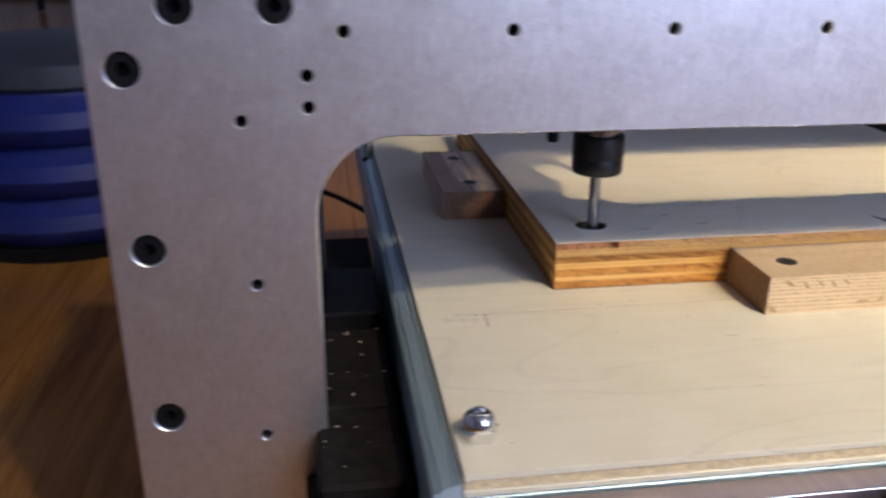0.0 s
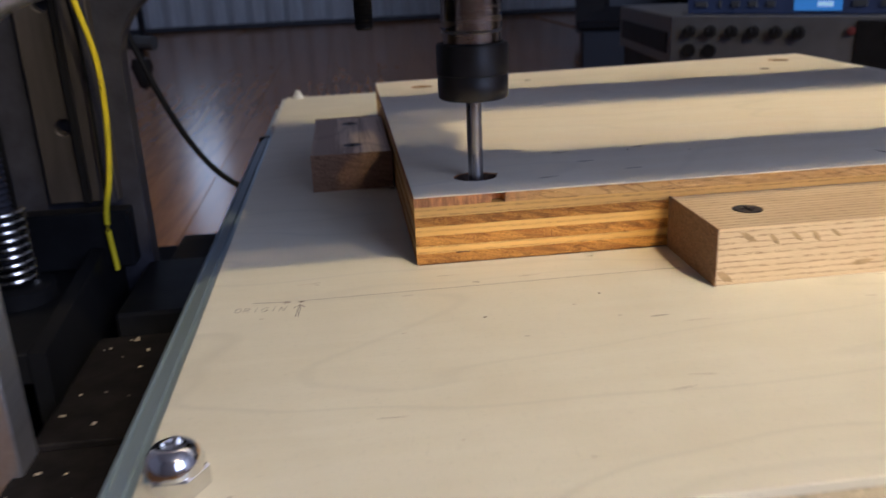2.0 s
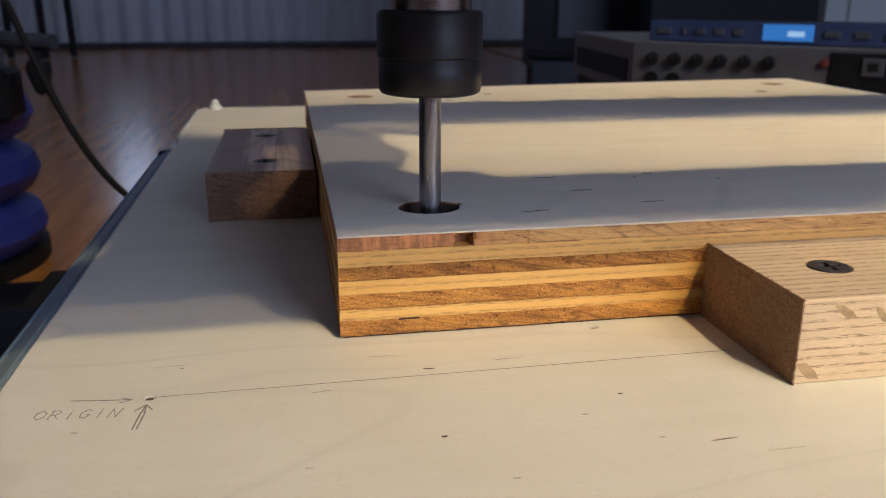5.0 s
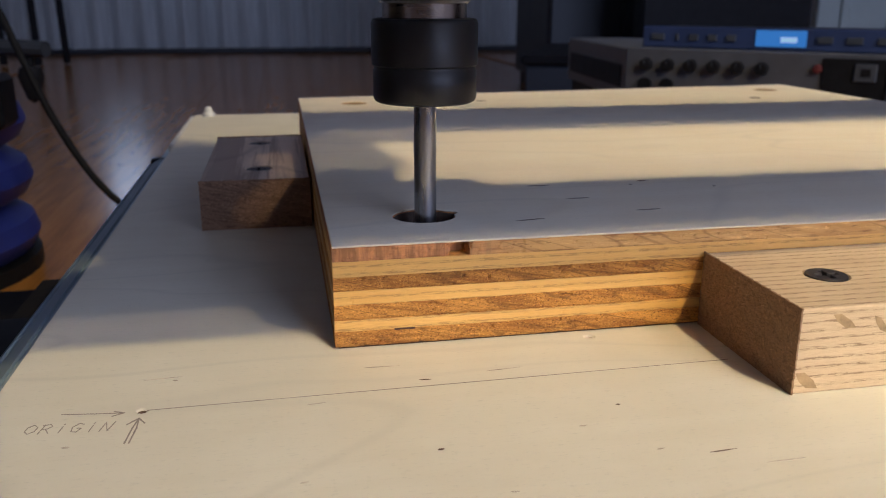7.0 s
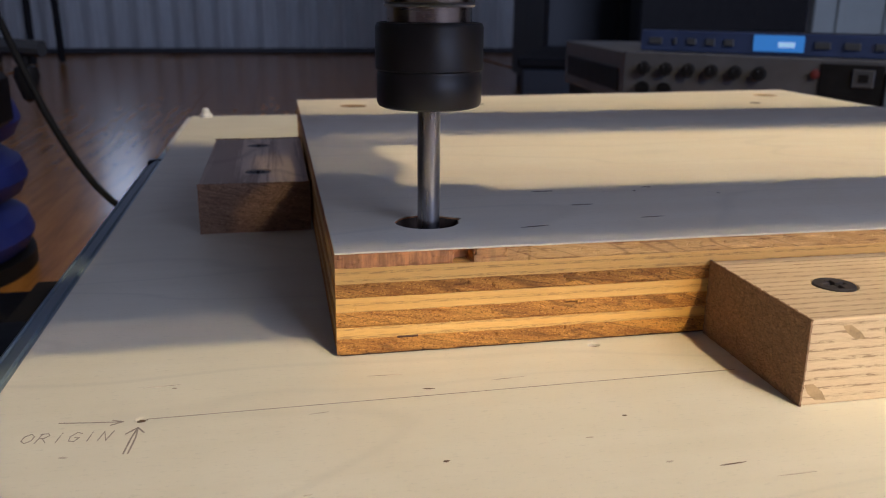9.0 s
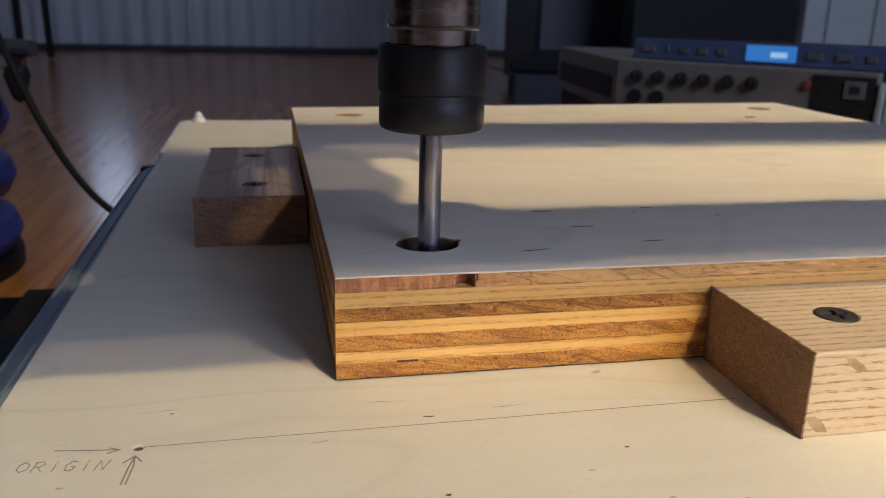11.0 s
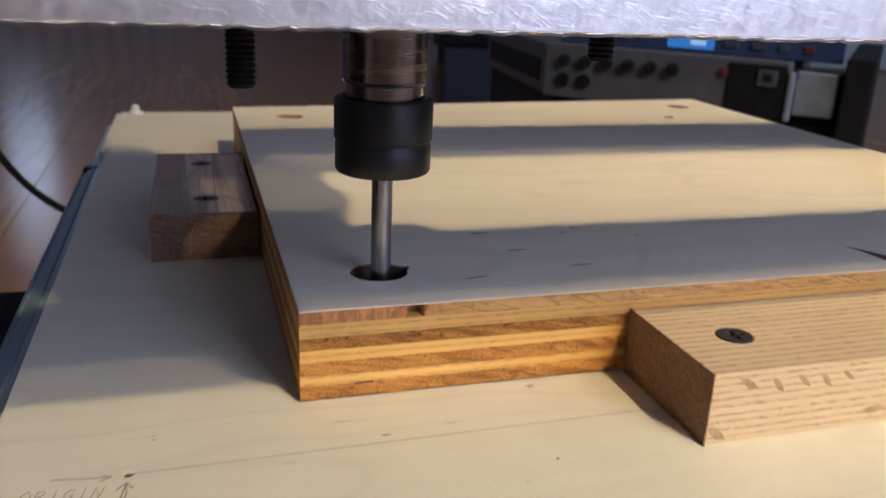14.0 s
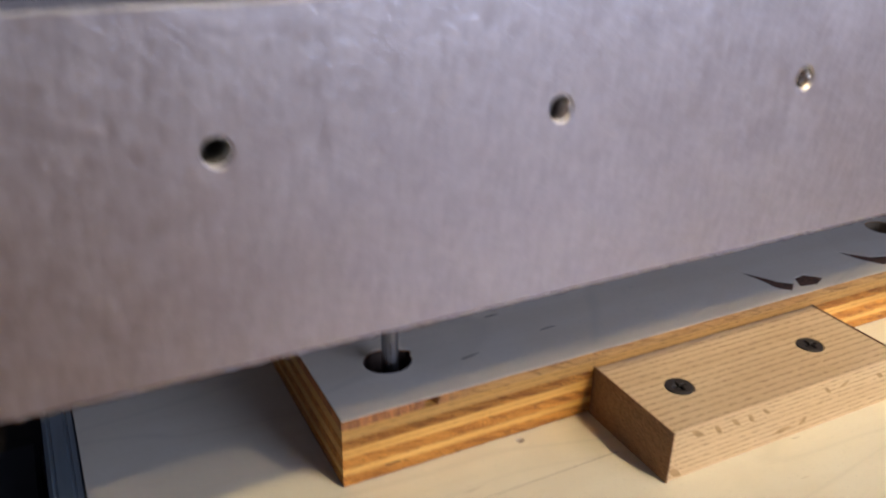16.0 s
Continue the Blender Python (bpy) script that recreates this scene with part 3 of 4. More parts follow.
part("slit", box_bm(0.0105, -0.00012, 0.0031, 0.0142, 0.0004, 0.00345, 0), TORN, board, "dark open joint in the plies")
flaws = [(0.0490, 0.0405, 0.0052, 0.0005, 2), (0.0745, 0.0415, 0.0028, 0.0005, 3), (0.0535, 0.0270, 0.0052, 0.0005, 2), (0.0640, 0.0150, 0.0055, 0.0004, 4), (0.0385, 0.0115, 0.0060, 0.0004, 10),
         (0.0700, 0.0380, 0.0008, 0.0006, 0), (0.0880, 0.0330, 0.0008, 0.0006, 0), (0.195, 0.196, 0.006, 0.004, 15), (0.075, 0.205, 0.004, 0.002, 5), (0.055, 0.185, 0.003, 0.0015, 0)]
tagged(part("grain_mark", lens_marks(flaws, CUTS[0]), FLAW_AND_SHADE, board, "short dark grain marks in the veneer"), kind="stuff")

for tear in TEARS:
    cx, cy = sum(p[0] for p in tear) / len(tear), sum(p[1] for p in tear) / len(tear)
    part("tear", sheet([(cx + 0.985 * (x - cx), cy + 0.985 * (y - cy)) for x, y in tear], [], CUTS[1] - 0.00002, CUTS[1] + 0.00012), TORN, board, "dark torn-out spot")
hx, hy = sum(p[0] for p in HOLE) / len(HOLE), sum(p[1] for p in HOLE) / len(HOLE)
# lining ring whose dark colour stands for the shadow in the hole
part("bored_wall", sheet([(hx + 0.99 * (x - hx), hy + 0.99 * (y - hy)) for x, y in HOLE], [[(hx + 0.95 * (x - hx), hy + 0.95 * (y - hy)) for x, y in HOLE]], 0.0005, CUTS[1] - 0.0002), HOLE_SHADE, board, "wall of the bored hole, coloured dark for its shade")

for ring in HOLES[1:]:
    hx, hy = sum(p[0] for p in ring) / len(ring), sum(p[1] for p in ring) / len(ring)
    part("bored_wall", sheet([(hx + 0.99 * (x - hx), hy + 0.99 * (y - hy)) for x, y in ring], [[(hx + 0.94 * (x - hx), hy + 0.94 * (y - hy)) for x, y in ring]], 0.0005, CUTS[1] - 0.0002), BORED, board, "dull brown wall of the bored hole")

# ---- stop blocks ----


def screw_into(parent_x, y, z, label, r=0.0035):
    s = thing("wood_screw", label, "screw", "screws of the stop blocks", at=(parent_x, y, z))
    cross = []
    a, w = r * 0.58, r * 0.13
    for u, v in ((a, w), (w, w), (w, a), (-w, a), (-w, w), (-a, w), (-a, -w), (-w, -w), (-w, -a), (w, -a), (w, -w), (a, -w)):
        cross.append((u, v))
    part("head", sheet(circle(0, 0, r, 28), [cross], -0.0008, 0.0002, bev=0.0001), SCREW, s)
    part("recess", lathe([(0.0, -0.0030), (0.0017, -0.0030), (r * 0.95, -0.0009), (0.0, -0.0009)], seg=20), BLACK, s)
    return s


def rough_end(axis, at, sgn, u0, u1, h, seed):
    """Sawn end-grain face, splintered at its rim: axis 'x' or 'y', outward side sgn."""
    nu, nv, grid, bm = 64, 32, [], bmesh.new()
    for a in range(nu + 1):
        row = []
        for c in range(nv + 1):
            u, w = u0 + (u1 - u0) * a / nu, h * c / nv
            d = 0.00012 * noise.noise((u * 900, w * 900, seed)) + 0.00008 * noise.noise((u * 2600, w * 2600, seed + 4))
            out = at + sgn * (0.0003 + d)
            if c == nv:
                w += 0.00034 * noise.noise((u * 1700, 0, seed + 9)) + 0.0002
            if a in (0, nu):
                u += (1 if a else -1) * (0.0002 + 0.0003 * noise.noise((w * 1700, 3, seed + 7)))
            row.append(bm.verts.new((out, u, w) if axis == "x" else (u, out, w)))
        grid.append(row)
    for a in range(nu):
        for c in range(nv):
            bm.faces.new((grid[a][c], grid[a + 1][c], grid[a + 1][c + 1], grid[a][c + 1]))
    rim = [r[0] for r in grid] + grid[-1][1:] + [r[-1] for r in grid[-2::-1]] + grid[0][-2:0:-1]
    back = [bm.verts.new((at, v.co.y, v.co.z) if axis == "x" else (v.co.x, at, v.co.z)) for v in rim]
    for k in range(len(rim)):
        bm.faces.new((rim[k], rim[(k + 1) % len(rim)], back[(k + 1) % len(rim)], back[k]))
    return bm


def stop_block(label, xa, ya, xb, yb, h, mat, end_mat, ends, holes):
    """A block with countersunk holes; ends: 'x' or 'y', the axis on which its end grain shows."""
    ob = thing("stop_block", label, "stop block")
    o = [(xa, ya), (xb, ya), (xb, yb), (xa, yb)]
    part("body", sheet(o, [circle(hx, hy, 0.0037, 24) for hx, hy in holes], 0, h, bev=0.00025), mat, ob)
    for sgn in (-1, 1):
        at = {"x": (xa, xb), "y": (ya, yb)}[ends][sgn > 0]
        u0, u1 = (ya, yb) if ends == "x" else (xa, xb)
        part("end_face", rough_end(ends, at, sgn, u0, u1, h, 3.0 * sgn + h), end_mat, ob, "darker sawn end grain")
    return ob


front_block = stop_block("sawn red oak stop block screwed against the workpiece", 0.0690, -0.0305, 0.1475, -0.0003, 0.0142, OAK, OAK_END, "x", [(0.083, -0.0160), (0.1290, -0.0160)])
scars = lens_marks([(0.0765, 0.0118, 0.0050, 0.0016, -30), (0.0830, 0.0108, 0.0042, 0.0013, -48), (0.0885, 0.0112, 0.0044, 0.0012, -40), (0.0935, 0.0108, 0.0040, 0.0013, -50), (0.0985, 0.0112, 0.0040, 0.0010, -35),
                    (0.1060, 0.0032, 0.0060, 0.0016, 8), (0.1130, 0.0038, 0.0030, 0.0016, 60), (0.1200, 0.0110, 0.0040, 0.0010, -40), (0.1260, 0.0112, 0.0036, 0.0010, 25), (0.0712, 0.0022, 0.0050, 0.0020, -35), (0.1400, 0.0100, 0.0036, 0.0012, -30)], 0.0)
for vt in scars.verts:
    vt.co = (vt.co.x, -0.0305 - vt.co.z, vt.co.y)
tagged(part("tool_mark", scars, SCAR, front_block, "tan saw scars on the face"), kind="stuff")
rear_block = stop_block("dark striped hardwood stop block beside the workpiece", -0.0295, 0.0865, -0.0008, 0.1620, 0.0132, WALNUT, WALNUT_END, "y", [(-0.0145, 0.1030), (-0.0150, 0.1480)])
for sx, sy in ((0.083, -0.0160), (0.1290, -0.0160)):
    screw_into(sx, sy, 0.0141, "black cross-head screw flush in the oak block")
for sx, sy in ((-0.0145, 0.1030), (-0.0150, 0.1480)):
    screw_into(sx, sy, 0.0128, "dark screw sunk in the striped block")

# curled wood offcut lying by the oak block
curl = thing("wood_curl", "small curled brown wood offcut on the plywood bed", "offcut", at=(0.1575, -0.0320, 0.0))
cout = [(0.0047 * math.cos(a), 0.0036 * math.sin(a)) for a in [radians(60 + 24 * k) for k in range(11)]]
cin = [(0.80 * x, 0.76 * y) for x, y in reversed(cout)]
part("strip", sheet(cout + cin, [], 0.0, 0.0034, bev=0.0001), OAK_END, curl)

# ---- gantry ----
PY = -0.0530
gantry = thing("gantry_frame", "sanded aluminium portal frame bridging the plywood bed", "gantry")


def portal_outline(xi=-0.0865, xo=-0.1440, zb=0.0735, zt=0.1180, foot=-0.1200, r=0.023):
    cx = 0.097
    left = [(xo, foot), (xi, foot)]
    arc = [(xi + r * (1 - math.cos(a)), zb - r + r * math.sin(a)) for a in [k * math.pi / 20 for k in range(11)]]
    half = left + arc
    right = [(2 * cx - x, z) for x, z in reversed(half)]
    return half + right + [(2 * cx - xo, zt - 0.002), (2 * cx - xo - 0.002, zt), (xo + 0.002, zt), (xo, zt - 0.002)]


SMALL = [(-0.1055, 0.0787), (-0.0875, 0.0905), (-0.0875, 0.0820), (-0.1045, 0.0310), (-0.1052, -0.0195)] + [(-0.0775 + 0.0458 * i, 0.1019) for i in range(8)]
BIG = [(-0.1345, 0.0927), (-0.1335, 0.0428), (-0.1335, -0.0110), (-0.1200, 0.1085), (-0.0950, 0.1085)]
part("front_plate", sheet(portal_outline(), [circle(x, z, 0.0017, 16) for x, z in SMALL] + [circle(x, z, 0.0046, 24) for x, z in BIG], PY, PY + 0.0095, "y", bev=0.0004), PLATE_ALU, gantry)
rr = random.Random(5)
burr = [(-0.060 + 0.0011 * k, PY + 0.0003 + rr.uniform(-0.0001, 0.0002), 0.0735 + rr.uniform(-0.00012, 0.00020)) for k in range(286)]
part("burr", tube(burr, 0.00022, 5), STEEL, gantry, "bright ragged burr on the lower edge")
# same portal shape as in front; its dark colour paints the shadow there
part("rear_plate", sheet(portal_outline(-0.0850), [], 0.0700, 0.0795, "y", bev=0.0004), SHADE_STEEL, gantry, "rear portal plate in grey darkened for shade")
for x, z in SMALL:
    part("hole_lining", lathe([(0.00166, -0.0001), (0.00166, -0.0090), (0.00122, -0.0090), (0.00122, -0.0010), (0.00166, -0.0001)], (x, PY, z), 16, turn=tip, caps=False), STEEL, gantry, "bare tapped hole", True)
    part("hole_bottom", lathe([(0.0, -0.0078), (0.00120, -0.0078), (0.00120, -0.0088), (0.0, -0.0088)], (x, PY, z), 14, turn=tip), BLACK, gantry)
for x, z in BIG:
    sock = sheet(circle(0, 0, 0.0043, 24), [circle(0, 0, 0.0021, 6)], 0, 0.004)
    for vt in sock.verts:
        vt.co = (vt.co.x + x, PY + 0.0050 - vt.co.z, vt.co.y + z)
    cap = part("cap_screw", sock, BLACK, gantry, "black socket cap screw")
    part("socket_floor", lathe([(0.0, -0.0050), (0.0045, -0.0050), (0.0045, -0.0095), (0.0, -0.0095)], (x, PY, z), 20, turn=tip), BLACK, cap)
for sx in (-0.1428, 0.2803):
    part("side_beam", box_bm(sx + 0.004, PY + 0.0100, -0.1190, sx + 0.018, 0.0698, 0.1150, 0.0006), BLACK, gantry, "black side plate joining the portals")
part("cross_beam", box_bm(-0.1280, 0.0580, 0.0950, 0.3000, 0.0690, 0.1140, 0.0006), BLACK, gantry, "black cross beam behind the spindle")

# vertical guide and lead screw inside the portal's leg
guide = thing("linear_guide", "worn steel guide strip with a bolt hole on the portal leg", "guide rail")
part("strip", sheet([(-0.1125, 0.0080), (-0.0910, 0.0080), (-0.0910, 0.0850), (-0.1125, 0.0850)], [circle(-0.1040, 0.0325, 0.0026, 20), circle(-0.1040, 0.0700, 0.0026, 20)], 0.0640, 0.0696, "y", bev=0.0004), WORN_STEEL, guide)
part("side_lip", box_bm(-0.0932, 0.0602, 0.0080, -0.0912, 0.0638, 0.0850, 0.0003), SHADE_STEEL, guide)
part("inner_lip", box_bm(-0.1010, 0.0612, 0.0080, -0.0990, 0.0638, 0.0850, 0.0003), BLACK, guide)
lead = thing("lead_screw", "threaded steel lead screw with a coiled spring on its foot", "lead screw", at=(-0.1140, 0.0300, 0))
part("thread", lathe([(0.0, 0.0)] + [(0.0034 if k % 2 else 0.0028, 0.0005 + 0.0009 * k) for k in range(100)] + [(0.0, 0.0910)], seg=20), SHADE_STEEL, lead, smooth=True)
helix = [(0.0058 * math.cos(k * 0.52), 0.0058 * math.sin(k * 0.52), -0.0060 + 0.00020 * k) for k in range(110)]
part("spring", tube(helix, 0.00085, 8), STEEL, lead, "bright coiled spring", True)
part("foot", lathe([(0.0, -0.0110), (0.0105, -0.0110), (0.0105, -0.0066), (0.0090, -0.0062), (0.0, -0.0062)], seg=32), BLACK, lead, "black round foot", True)

# base trough beside the bed
base = thing("router_chassis", "black dusty router chassis with bearing blocks beside the bed", "chassis")
part("base_plate", box_bm(-0.1400, -0.1080, -0.1450, 0.3340, 0.1350, -0.1180, 0.001), BLACK_DUSTY, base)
part("gantry_foot", box_bm(-0.1385, -0.0090, -0.0200, -0.0990, 0.0695, -0.0112, 0.0006), BLACK, base, "black gantry foot plate")
fw = part("foot_wall", sheet([(-0.0100, -0.1180), (0.0690, -0.1180), (0.0690, -0.0020), (-0.0100, -0.0110)], [], 0.0, 0.0042, bev=0.0), BLACK, base, "black upright wall")
fw.matrix_basis = Matrix(((0, 0, 1, -0.0985), (1, 0, 0, 0), (0, 1, 0, 0), (0, 0, 0, 1)))
part("foot_rib", box_bm(-0.1380, 0.0520, -0.0110, -0.0860, 0.0600, 0.0075, 0.0006), BLACK, base, "black cross rib")
part("tray", box_bm(-0.0940, -0.1070, -0.0420, -0.0610, 0.1650, -0.0360, 0.0006), BLACK_DUSTY, base, "dusty black tray with wood chips")
part("bearing_block", box_bm(-0.0900, -0.0830, -0.0358, -0.0632, 0.0160, -0.0190, 0.0014), BLACK_DUSTY, base, "dusty black bearing block")
part("bearing_cap", box_bm(-0.0870, 0.0240, -0.0358, -0.0634, 0.0720, -0.0160, 0.0010), BLACK, base, "smooth black bearing cap")
part("bearing_lip", box_bm(-0.0880, -0.0440, -0.0190, -0.0660, -0.0400, -0.0172, 0.0003), BLACK_DUSTY, base)
part("grease_nipple", lathe([(0.0, 0.0), (0.0020, 0.0), (0.0022, 0.003), (0.0014, 0.0042), (0.0, 0.0046)], (-0.0800, -0.0880, -0.0360), 14), CHROME, base, "shiny steel nipple", True)
part("rear_base", box_bm(-0.1400, 0.0830, -0.1450, -0.0610, 0.2300, -0.0600, 0.003), BLACK_DUSTY, base, "dark rear base box")
part("bed_pedestal", box_bm(-0.0500, -0.1000, -0.1180, 0.2400, 0.3000, -0.0303, 0.001), BLACK, base, "black pedestal under the bed")
rc = random.Random(11)
chips = bmesh.new()
for k in range(26):
    cx, cy = rc.uniform(-0.0895, -0.0640), rc.choice([rc.uniform(-0.08, 0.015), rc.uniform(-0.02, 0.015)])
    s = rc.choice([0.00012, 0.00018, 0.00025, 0.0004])
    n0 = len(chips.verts)
    box_bm(cx - s * 1.6, cy - s, -0.0189, cx + s * 1.6, cy + s, -0.0189 + s * 0.5, 0, chips)
    chips.verts.ensure_lookup_table()
    bmesh.ops.rotate(chips, cent=(cx, cy, -0.0188), matrix=Matrix.Rotation(rc.uniform(0, 3), 3, "Z"), verts=chips.verts[n0:])
tagged(part("wood_chips", chips, CHIPS), "pale loose wood chips on the black bearing block", "wood chips", kind="stuff")

# hanging wires
wy = thing("yellow_wire", "thin yellow insulated wire hanging inside the portal leg", "wire")
part("wire", tube(curve_points([(-0.0965, 0.0520, 0.1000), (-0.0905, 0.0510, 0.0720), (-0.0868, 0.0500, 0.0550), (-0.0866, 0.0500, 0.0390), (-0.0886, 0.0500, 0.0200), (-0.0918, 0.0500, 0.0060), (-0.0912, 0.0500, -0.0110)]), 0.00085), YELLOW, wy, smooth=True)
wb = thing("thin_black_wire", "thin black wire beside the yellow one", "wire")
part("wire", tube(curve_points([(-0.0975, 0.0550, 0.1000), (-0.0925, 0.0560, 0.0600), (-0.0922, 0.0560, 0.0300), (-0.0925, 0.0550, 0.0076)]), 0.0005), RUBBER, wb, smooth=True)
cb = thing("power_cable", "black rubber cable hanging down behind the rail", "cable")
part("cable", tube(curve_points([(-0.200, 0.460, 0.100), (-0.178, 0.440, 0.058), (-0.162, 0.425, 0.024), (-0.149, 0.420, -0.008), (-0.136, 0.420, -0.036), (-0.122, 0.420, -0.058), (-0.107, 0.420, -0.073), (-0.088, 0.415, -0.083), (-0.066, 0.400, -0.089), (-0.040, 0.370, -0.098), (-0.030, 0.345, -0.118)]), 0.0023, 12), RUBBER, cb, smooth=True)

# ---- spindle ----
SX, SY = 0.0190, 0.0168
spindle = thing("router_spindle", "dark spindle with collet nut and cutter over the workpiece", "spindle", at=(SX, SY, 0))
bit = lathe([(0.0, 0.0080), (0.0019, 0.0080), (0.0021, 0.0090), (0.0021, 0.0420), (0.0, 0.0420)], seg=28)
part("cutter", bit, CUTTER, spindle, "straight steel cutter", True)
part("collet_nut", lathe([(0.0, 0.0389), (0.0060, 0.0387), (0.0086, 0.0388), (0.0092, 0.0391), (0.0095, 0.0397), (0.0095, 0.0420), (0.0095, 0.0446), (0.0093, 0.0449), (0.0093, 0.0453), (0.0097, 0.0456), (0.0097, 0.0528), (0.0094, 0.0535), (0.0086, 0.0537), (0.0082, 0.0530), (0.0, 0.0530)], seg=48), NUT_BLACK, spindle, "round black collet nut", True)
part("neck", lathe([(0.0, 0.0530), (0.0076, 0.0530), (0.0076, 0.0562), (0.0, 0.0562)], seg=40), SHAFT, spindle, "brown steel neck", True)
part("ring", lathe([(0.0, 0.0562), (0.0079, 0.0562), (0.0082, 0.0566), (0.0079, 0.0570), (0.0, 0.0570)], seg=40), CUTTER, spindle, "bright ring", True)
part("shaft", lathe([(0.0, 0.0570), (0.0081, 0.0570), (0.0081, 0.0790), (0.0, 0.0790)], seg=40), SHAFT, spindle, "dark steel shaft", True)
part("motor", lathe([(0.0, 0.0790), (0.0200, 0.0790), (0.0260, 0.0800), (0.0260, 0.1900), (0.0, 0.1900)], seg=40), BLACK, spindle, "black motor body", True)
for ob in spindle.children:
    if not ob.name.startswith("cutter"):
        ob.location.z += 0.0024
part("clamp", box_bm(-0.036, -0.032, 0.0830, 0.0225, 0.032, 0.1300, 0.001), BLACK, spindle, "black clamp block")
# unseen bar, added to cast the step in the shadow on the board
part("shadow_ear", box_bm(0.0226, -0.0340, 0.0830, 0.0400, -0.0270, 0.0885, 0.0008), BLACK, spindle, "unseen black ear added to the clamp for its shadow")
for dx, dy, zt in ((-0.0292, -0.0390, 0.0632), (0.0255, -0.0390, 0.0675), (0.0320, 0.0370, 0.0650)):
    rod = [(0.0, zt), (0.0016, zt), (0.0020, zt + 0.0006)]
    rod += [(0.0021 if k % 2 else 0.0018, zt + 0.0010 + 0.0004 * k) for k in range(40)] + [(0.0, zt + 0.0175)]
    part("threaded_end", lathe(rod, (dx, dy, 0), 18), BLACK, spindle, "black threaded screw end", True)
for dx, dy in ((-0.0292, -0.0390), (0.0255, -0.0390), (0.0320, 0.0370)):
    part("screw_lug", box_bm(min(dx - 0.004, 0.020), min(dy - 0.004, 0.0318), 0.0800, dx + 0.004, max(dy + 0.004, -0.0318), 0.0862, 0.0006), BLACK, spindle)

# ---- behind the machine ----
# stacked blue plastic tub
tub = thing("blue_tub", "ribbed dark blue plastic tub standing on the floor", "tub", at=(-0.326, 0.56, FL))
rib = [(0.0, 0.0), (0.085, 0.0), (0.095, 0.004)]
for k in range(3):
    z = 0.008 + 0.045 * k
    rib += [(0.099, z), (0.113, z + 0.008), (0.119, z + 0.020), (0.115, z + 0.033), (0.100, z + 0.043)]
rib += [(0.098, 0.145), (0.0, 0.145)]
part("body", lathe(rib, seg=40), BLUE, tub, smooth=True)
part("lid", lathe([(0.0, 0.145), (0.098, 0.145), (0.104, 0.150), (0.102, 0.168), (0.070, 0.182), (0.0, 0.186)], seg=40), GREY_PLASTIC, tub, "grey lid", True)
part("black_rim", lathe([(0.100, 0.0), (0.118, 0.0), (0.118, 0.012), (0.100, 0.012)], seg=40), BLACK, tub, "black foot ring", True)
part("clip", box_bm(0.075, -0.06, 0.120, 0.125, -0.02, 0.158, 0.004), BLACK, tub, "black clip")
part("arm", tube([(0.070, -0.050, 0.176), (0.120, -0.075, 0.180), (0.168, -0.094, 0.178)], 0.0055, 10), SLATE, tub, "grey plastic arm", True)
part("hook", lathe([(0.0, 0.0), (0.004, 0.003), (0.0085, 0.018), (0.007, 0.024), (0.0, 0.026)], (0.155, -0.088, 0.142), 16), BLACK, tub, "black hook under the arm", True)
part("hanger", tube([(0.155, -0.088, 0.165), (0.156, -0.088, 0.176)], 0.003, 10), BLACK, tub)

# audio rack: a grey unit with knobs, a blue unit on it with a lit display, on a black case
RACK_AT, RACK_TURN = (0.295, 0.565, 0), -44.2
PLAN = [(0.0, 0.0), (0.2035, 0.0), (0.2035, 0.20), (-0.09, 0.215), (-0.141, 0.177)]
rack = thing("knob_unit", "grey steel rack unit with a row of black knobs", "rack unit", at=RACK_AT, turn=RACK_TURN)
part("body", sheet(PLAN, [], -0.026, 0.0195, bev=0.0012), GEAR_TOP, rack)
part("front_panel", box_bm(-0.002, -0.0045, -0.026, 0.2040, -0.0002, 0.0205, 0.0010), GEAR_GREY, rack, "grey front panel")
part("dark_panel", box_bm(0.158, -0.0062, -0.024, 0.2030, -0.0047, 0.0175, 0.0006), BLACK, rack, "black socket panel")
sx, sy = -0.783 * 0.0012, -0.623 * 0.0012
slot = [(-0.141 * a + sx * k, 0.177 * a + sy * k) for a, k in ((0.10, 0.2), (0.10, 1.0), (0.94, 1.0), (0.94, 0.2))]
part("side_slot", sheet(slot, [], -0.016, 0.004), BLACK, rack, "dark slot in the side")
for k in range(6):
    kn = part("knob", lathe([(0.0, 0.0), (0.0055, 0.0), (0.0046, 0.006), (0.0, 0.0064)], (0.017 + 0.0192 * k, -0.0047, 0.0072), 20, turn=tip), BLACK, rack, "black round knob", True)
    part("pointer", box_bm(0.0167 + 0.0192 * k, -0.0116, 0.0080, 0.0173 + 0.0192 * k, -0.0111, 0.0110, 0), GREY_PLASTIC, kn)
for k in range(2):
    part("jack", lathe([(0.0, 0.0), (0.0062, 0.0), (0.0062, 0.003), (0.0, 0.003)], (0.017 + 0.0192 * k, -0.0047, -0.0100), 20, turn=tip), BLACK, rack, "black jack socket", True)
part("red_button", lathe([(0.0, 0.0), (0.0036, 0.0), (0.0032, 0.003), (0.0, 0.004)], (0.1545, -0.0047, 0.0090), 18, turn=tip), RED, rack, "red button", True)
part("white_socket", box_bm(0.181, -0.0080, 0.0005, 0.1965, -0.0064, 0.0140, 0.0006), GREY_PLASTIC, rack, "grey socket")
part("socket_hole", box_bm(0.1855, -0.0086, 0.0045, 0.1925, -0.0081, 0.0105, 0.0), BLACK, rack)

